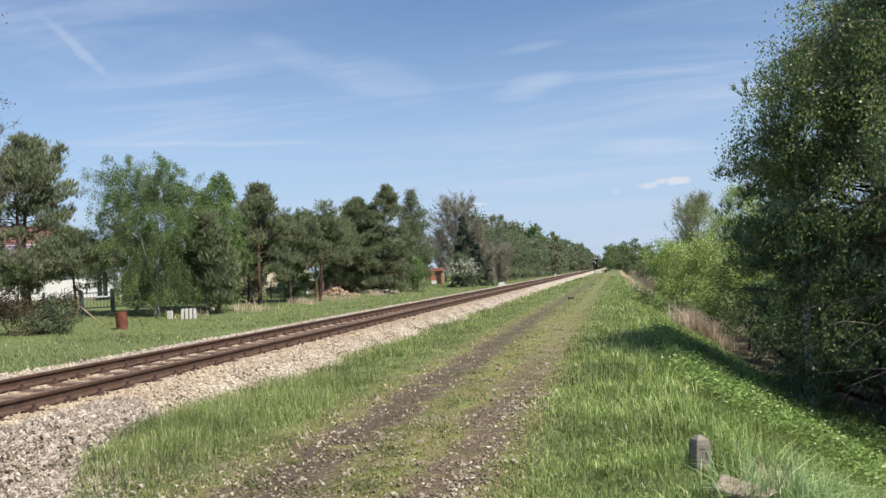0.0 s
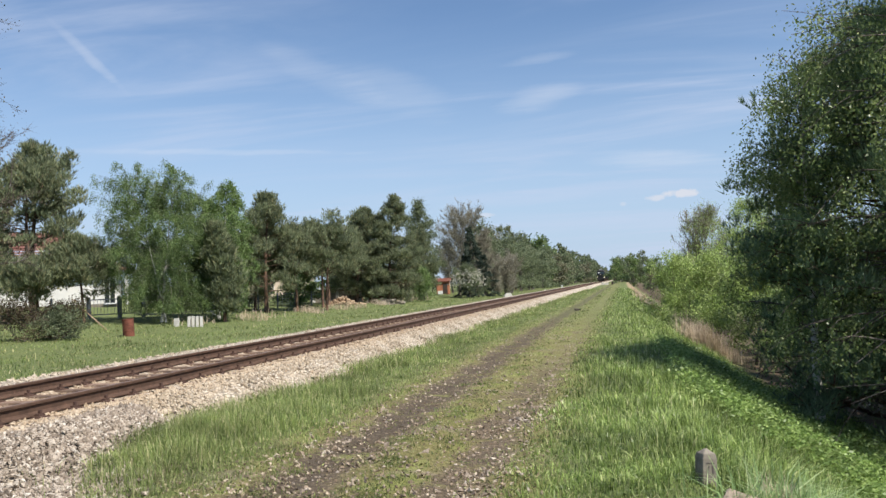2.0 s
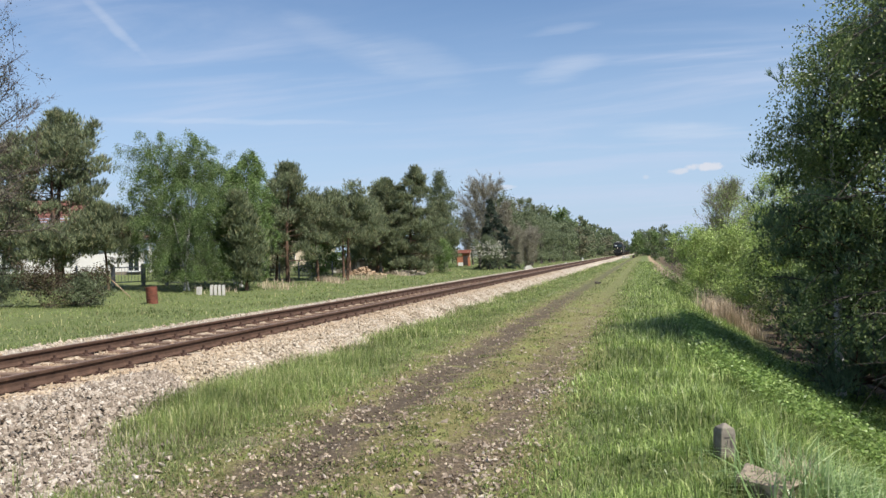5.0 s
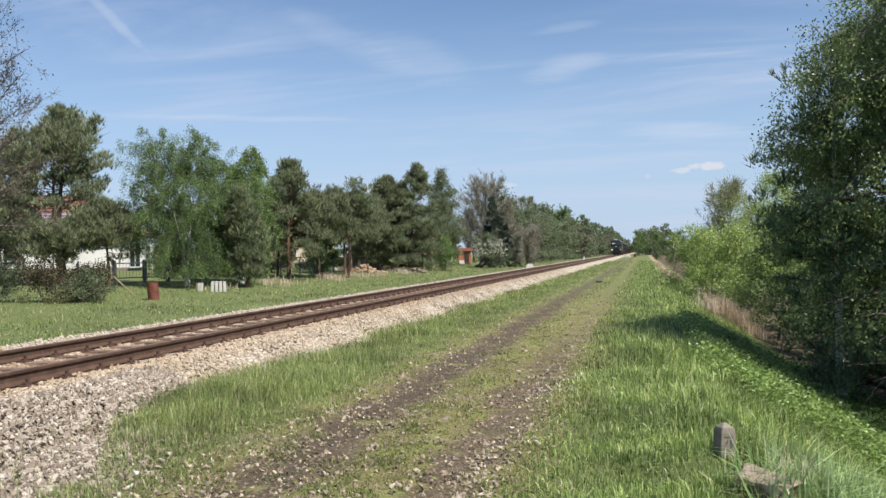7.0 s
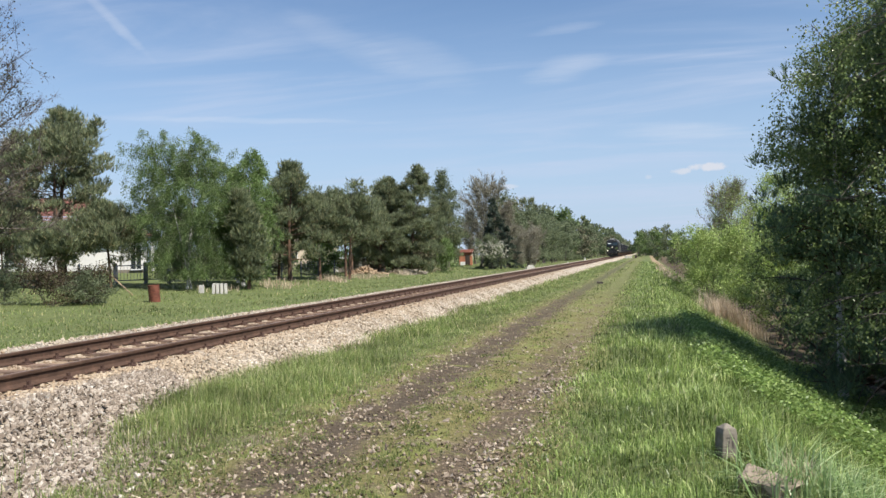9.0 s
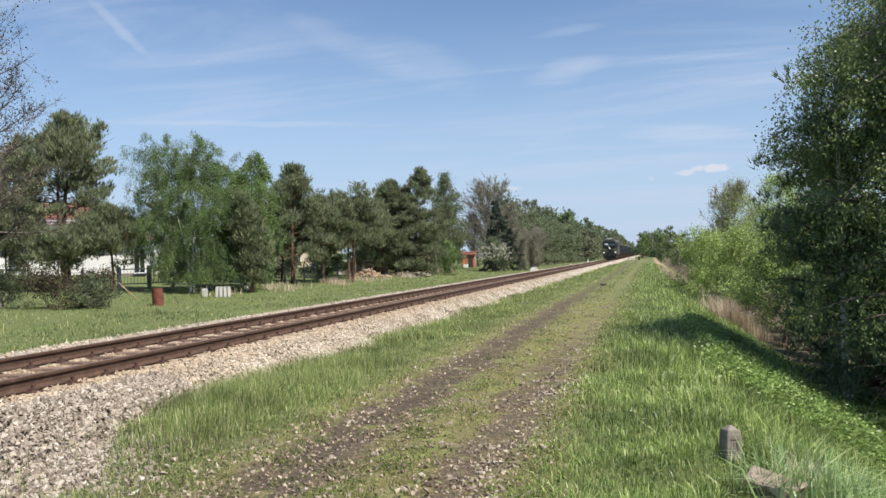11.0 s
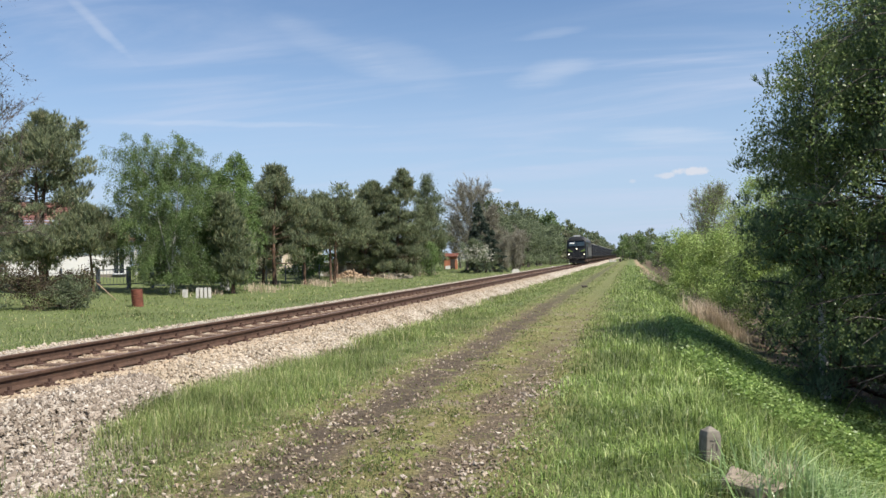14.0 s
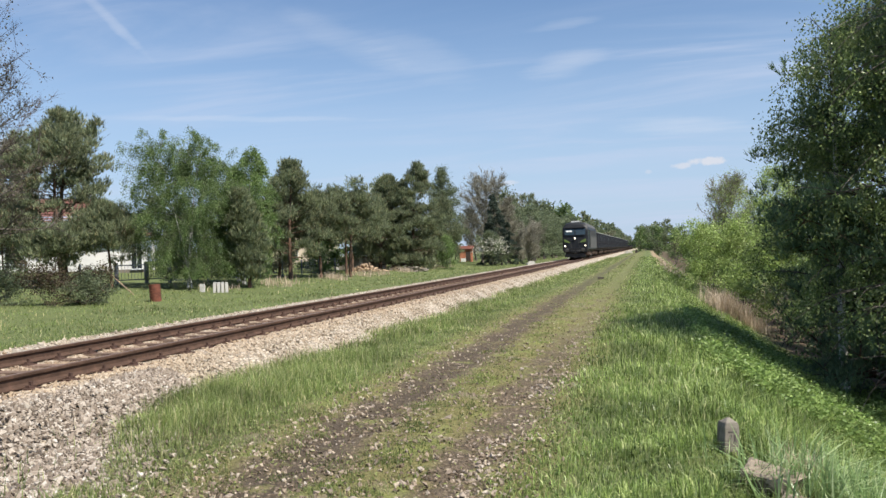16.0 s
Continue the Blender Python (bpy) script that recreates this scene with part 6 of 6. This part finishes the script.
def make_loco():
    """Six-axle diesel engine; its front looks down the line towards -y, its base is the rail top at the middle of the front."""
    t = thing("diesel_locomotive", "black six-axle diesel locomotive with lime chevrons and lit headlamps", "locomotive")
    W2 = LOCO_W / 2
    full = body_section(W2, 1.05, 3.12, 4.28)
    rings = [[(x, 0.05 if z < 2.6 else 0.05 + 0.34 * (z - 2.6), z) for x, z in body_section(W2 * 0.90, 1.0, 3.28, 3.95)],
             [(x, 0.16 if z < 2.6 else 0.16 + 0.34 * (z - 2.6), z) for x, z in body_section(W2 * 0.985, 1.0, 3.42, 4.14)],
             [(x, 1.1, z) for x, z in full], [(x, 2.3, z) for x, z in full]]
    for y in (5.0, 9.0, 13.0, LOCO_L - 1.2):
        rings.append([(x, y, z) for x, z in full])
    rings.append([(x, LOCO_L - 0.1, z) for x, z in body_section(W2 * 0.95, 1.0, 3.3, 4.0)])
    rows = [r + [(-x, y, z) for x, y, z in reversed(r[:-1])] for r in rings]
    k, f = len(rows[0]), []
    for i in range(len(rows) - 1):
        for j in range(k):
            f.append((i * k + j, i * k + (j + 1) % k, (i + 1) * k + (j + 1) % k, (i + 1) * k + j))
    me = bpy.data.meshes.new("body")
    me.from_pydata([p for r in rows for p in r], [], [tuple(reversed(q)) for q in f] + [tuple(range(k)), tuple(reversed(range((len(rows) - 1) * k, len(rows) * k)))])
    me.materials.append(M["loco_black"])
    me.update()
    part("body", me, t, "black painted car body with a rounded roof")
    part("side_band", boxes_mesh("side_band", [(s * (W2 + 0.004), 9.2, 1.95, 0.02, 13.2, 1.5) for s in (-1, 1)], M["loco_grey"]), t, "dusty grey side panel")
    for s in (-1, 1):
        for y in (4.6, 6.4, 8.2, 10.0, 11.8, 13.6):
            h = Heap()
            for q in range(9):
                h.add(*box_arrays(s * (W2 + 0.02), y, 2.55 + q * 0.1, 0.03, 1.2, 0.05))
            part("louvre", h.mesh("louvre", M["loco_grey"]), t)
        part("side_window", boxes_mesh("side_window", [(s * (W2 + 0.006), 1.75, 3.0, 0.02, 0.7, 0.62)], M["cab_glass"]), t, "cab side window")
        part("cab_door", boxes_mesh("cab_door", [(s * (W2 + 0.01), 2.75, 2.3, 0.02, 0.62, 2.2)], M["loco_black"]), t)
        add = Heap()
        for y in (2.38, 3.12):
            add_tube(add, [(s * (W2 + 0.07), y, 1.25), (s * (W2 + 0.07), y, 2.7)], [0.018, 0.018], 6)
        part("handrail", add.mesh("handrail", M["buffer"]), t)

    def screen(x0, x1, z0, z1, mat, name, label, out=0.012):
        yy = lambda z: 0.05 + 0.34 * (z - 2.6) - out if z > 2.6 else 0.05 - out
        v = [(x0, yy(z0), z0), (x1, yy(z0), z0), (x1, yy(z1), z1), (x0, yy(z1), z1)]
        v += [(x, y + 0.03, z) for x, y, z in v]
        m2 = bpy.data.meshes.new(name)
        m2.from_pydata(v, [], [(0, 1, 2, 3), (7, 6, 5, 4), (0, 4, 5, 1), (1, 5, 6, 2), (2, 6, 7, 3), (3, 7, 4, 0)])
        m2.materials.append(mat)
        return part(name, m2, t, label)

    for s in (-1, 1):
        screen(min(s * 0.06, s * 1.14), max(s * 0.06, s * 1.14), 2.78, 3.50, M["cab_glass"], "windscreen", "dark cab windscreen")
    screen(-0.98, -0.34, 3.14, 3.32, M["white_paint"], "destination_plate", "white plate behind the windscreen", 0.02)
    # lime chevrons on the front
    for s in (-1, 1):
        m2 = bpy.data.meshes.new("chevron")
        o = [(s * 0.62, 1.86), (s * 1.20, 1.98), (s * 1.20, 2.36), (s * 0.95, 2.22), (s * 0.56, 1.98)]
        v = [(x, 0.030, z) for x, z in o] + [(x, 0.06, z) for x, z in o]
        m2.from_pydata(v, [], [tuple(range(5)) if s > 0 else tuple(reversed(range(5)))] + [(i, (i + 1) % 5, 5 + (i + 1) % 5, 5 + i) for i in range(5)])
        m2.materials.append(M["loco_lime"])
        part("chevron", m2, t, "lime green painted chevron")
    lv, lf = lathe_arrays([(0.0, -0.065), (0.05, -0.062), (0.072, -0.05), (0.08, -0.05), (0.09, 0.02), (0.0, 0.02)], 18)
    lens = mesh_of("headlamp", lv[:, [0, 2, 1]], lf[:, ::-1], M["headlamp"])
    rim = mesh_of("rim", *(lambda v, f2: (v[:, [0, 2, 1]], f2[:, ::-1]))(*lathe_arrays([(0.08, -0.06), (0.15, -0.06), (0.16, 0.04), (0.08, 0.04)], 18)), M["buffer"])
    for x, z in ((-1.13, 1.50), (1.13, 1.50), (0.0, 2.38)):
        lp = part("headlamp", lens, t, "lit warm white headlamp", pose(x, 0.04, z))
        part("rim", rim, lp)
    # roof gear, frame, running gear
    part("roof_box", boxes_mesh("roof_box", [(0, 1.7, 4.32, 1.25, 1.0, 0.34, 0.85)], M["loco_grey"]), t, "grey roof-mounted unit above the cab", bevel=0.04)
    part("roof_plate", boxes_mesh("roof_plate", [(0.0, 1.17, 4.36, 0.95, 0.03, 0.14)], M["white_paint"]), t, "pale plate on the roof unit")
    skin = [(x * 1.006, z + 0.014) for x, z in full if z > 3.55]
    ring = skin + [(-x, z) for x, z in reversed(skin[:-1])]
    q = len(ring)
    me = bpy.data.meshes.new("roof")
    me.from_pydata([(x, y, z) for y in (1.15, LOCO_L - 1.25) for x, z in ring], [], [(i, i + 1, q + i + 1, q + i) for i in range(q - 1)])
    me.materials.append(M["loco_grey"])
    part("roof", me, t, "dusty grey rounded roof").modifiers.new("plate", "SOLIDIFY").thickness = 0.012
    for s in (-1, 1):                          # brow, wipers and front steps
        h = Heap()
        add_tube(h, [(s * 0.25, 0.10, 2.80), (s * 0.72, 0.22, 3.30)], [0.014, 0.01], 5)
        part("wiper", h.mesh("wiper", M["buffer"]), t)
        h = Heap()
        add_tube(h, [(s * 0.42, 0.0, 1.35), (s * 0.42, -0.05, 1.38), (s * 0.42, -0.05, 2.15), (s * 0.42, 0.0, 2.2)], [0.018] * 4, 6)
        part("front_handrail", h.mesh("front_handrail", M["buffer"]), t)
        for x in (0.25, 0.45):
            h = Heap()
            add_tube(h, [(s * x, -0.1, 1.05), (s * x, -0.22, 0.8), (s * x, -0.16, 0.45)], [0.025] * 3, 6)
            part("brake_hose", h.mesh("brake_hose", M["loco_black"]), t)
    part("brow", boxes_mesh("brow", [(0, 0.30, 3.62, 2.3, 0.18, 0.05)], M["loco_black"]), t, bevel=0.015)
    for y in (6.0, 9.0, 12.0):
        part("roof_hatch", boxes_mesh("roof_hatch", [(0, y, 4.30, 1.5, 2.2, 0.16, 0.9)], M["loco_grey"]), t, bevel=0.03)
    h = Heap()
    add_tube(h, [(0.35, 2.6, 4.3), (0.35, 2.6, 4.5), (0.35, 2.3, 4.52)], [0.03, 0.03, 0.07], 8)
    part("horn", h.mesh("horn", M["buffer"]), t)
    part("frame", boxes_mesh("frame", [(0, LOCO_L / 2, 0.98, 2.6, LOCO_L - 0.3, 0.26)], M["under"]), t)
    part("buffer_beam", boxes_mesh("buffer_beam", [(0, 0.0, 1.02, 2.62, 0.18, 0.5)], M["loco_black"]), t, bevel=0.02)
    part("plough", boxes_mesh("plough", [(0, 0.05, 0.42, 2.35, 0.12, 0.46, 0.92)], M["loco_black"]), t, "dark snow plough under the buffer beam")
    part("fuel_tank", boxes_mesh("fuel_tank", [(0, LOCO_L / 2, 0.62, 2.3, 3.4, 0.7, 0.95)], M["under"]), t, bevel=0.08)
    bm_, cp = buffer_mesh(), coupling_mesh()
    for s in (-1, 1):
        part("buffer", bm_, t, m=pose(s * 0.875, -0.05, 1.04))
        part("buffer", bm_, t, m=pose(s * 0.875, LOCO_L + 0.05, 1.04, 0, 0, 180))
        for z in (0.45, 0.75):
            part("cab_step", boxes_mesh("cab_step", [(s * 1.25, 2.75, z, 0.3, 0.5, 0.03)], M["under"]), t)
    part("coupling", cp, t, m=pose(0, -0.12, 1.0))
    fr = bogie_mesh((-1.85, 0.0, 1.85), 0.525, 2.2)
    ws = wheelset_mesh(0.525)
    sets = []
    for y in (4.1, LOCO_L - 4.1):
        b = part("bogie", fr, t, "rusty three-axle bogie", pose(0, y, 0))
        for q in (-1.85, 0.0, 1.85):
            sets.append((part("wheelset", ws, b, m=pose(0, q, 0.525)), (0, q, 0.525), 0.525))
    return t, sets


WAGON_L = 14.04


def make_wagon():
    """Open four-axle coal wagon; its base is the rail top at the middle of its front end."""
    t = thing("coal_wagon", "dark high-sided open coal wagon with ribbed walls", "freight wagon", group="coal wagons of the train")
    L, W2, lo, hi = WAGON_L - 1.24, 1.42, 1.15, 3.25
    y0 = 0.62
    h = Heap()
    h.add(*box_arrays(0, y0 + L / 2, lo + 0.05, 2 * W2, L, 0.12))
    for s in (-1, 1):
        h.add(*box_arrays(s * (W2 - 0.03), y0 + L / 2, (lo + hi) / 2, 0.06, L, hi - lo))
    for y in (y0 + 0.03, y0 + L - 0.03):
        h.add(*box_arrays(0, y, (lo + hi) / 2, 2 * W2 - 0.12, 0.06, hi - lo))
    part("body", h.mesh("body", M["wagon"]), t)
    rib = boxes_mesh("rib", [(0, 0, (lo + hi) / 2, 0.10, 0.14, hi - lo)], M["wagon"])
    for s in (-1, 1):
        for i in range(9):
            part("rib", rib, t, m=pose(s * (W2 + 0.05), y0 + 0.08 + i * (L - 0.16) / 8, 0))
    for x in (-0.9, 0.0, 0.9):
        part("end_rib", rib, t, m=pose(x, y0 - 0.05, 0, 0, 0, 90))
    part("top_rim", boxes_mesh("top_rim", [(s * W2, y0 + L / 2, hi + 0.03, 0.16, L, 0.10) for s in (-1, 1)] + [(0, y, hi + 0.03, 2 * W2 - 0.16, 0.14, 0.10) for y in (y0, y0 + L)], M["wagon_rim"]), t, "pale dusty top rail")
    part("sill", boxes_mesh("sill", [(s * 1.2, y0 + L / 2, 1.02, 0.14, L, 0.24) for s in (-1, 1)] + [(0, y, 1.02, 2.5, 0.14, 0.3) for y in (y0, y0 + L)], M["under"]), t)
    rng = np.random.default_rng(9)
    nx, ny = 8, 30
    X, Y = np.meshgrid(np.linspace(-W2 + 0.07, W2 - 0.07, nx), np.linspace(y0 + 0.07, y0 + L - 0.07, ny), indexing="ij")
    Z = 2.85 + 0.25 * np.cos(X / W2 * 1.4) * (0.6 + 0.4 * np.sin(Y * 1.3)) + rng.normal(0, 0.05, X.shape)
    i, j = np.meshgrid(np.arange(nx - 1), np.arange(ny - 1), indexing="ij")
    f = np.stack([i * ny + j, (i + 1) * ny + j, (i + 1) * ny + j + 1, i * ny + j + 1], -1).reshape(-1, 4)
    part("coal_load", mesh_of("coal_load", np.stack([X, Y, Z], -1).reshape(-1, 3), f, M["coal"]), t, "heaped black coal")
    bm_, fr, ws = buffer_mesh(), bogie_mesh((-0.9, 0.9), 0.46, 2.0), wheelset_mesh(0.46)
    for s in (-1, 1):
        part("buffer", bm_, t, m=pose(s * 0.875, 0.62, 1.04))
        part("buffer", bm_, t, m=pose(s * 0.875, WAGON_L - 0.62, 1.04, 0, 0, 180))
    part("coupling", coupling_mesh(), t, m=pose(0, 0.5, 1.0))
    for y in (2.5, WAGON_L - 2.5):
        b = part("bogie", fr, t, m=pose(0, y, 0))
        for q in (-0.9, 0.9):
            part("wheelset", ws, b, m=pose(0, q, 0.46))
    return t


loco, loco_wheels = make_loco()
wagon = make_wagon()
for big in (loco, wagon):
    big.scale = (0.94, 0.94, 0.90)
wagons = [wagon] + [copy_thing(wagon, pose(0, 0, 0)) for _ in range(26)]
SPEED, FRONT_END = 14.0, 86.3      # metres a second; the front's place on the line at the clip's end


def train_front(t):
    return FRONT_END + SPEED * (16.0 - t)


def motions():
    times = [i * 1.0 for i in range(17)]
    walk(loco, [(t, pose(TRACK_X, train_front(t), RAIL_Z)) for t in times])
    for i, g in enumerate(wagons):
        walk(g, [(t, pose(TRACK_X, train_front(t) + 0.94 * (LOCO_L + 0.62 + i * WAGON_L), RAIL_Z)) for t in times])
    for ws, at, r in loco_wheels:
        rows = []
        for k in range(0, 481):
            t = k / 30
            rows.append((t, pose(*at, math.degrees(SPEED * t / (0.9 * r)) % 360)))
        walk(ws, rows)


motions()
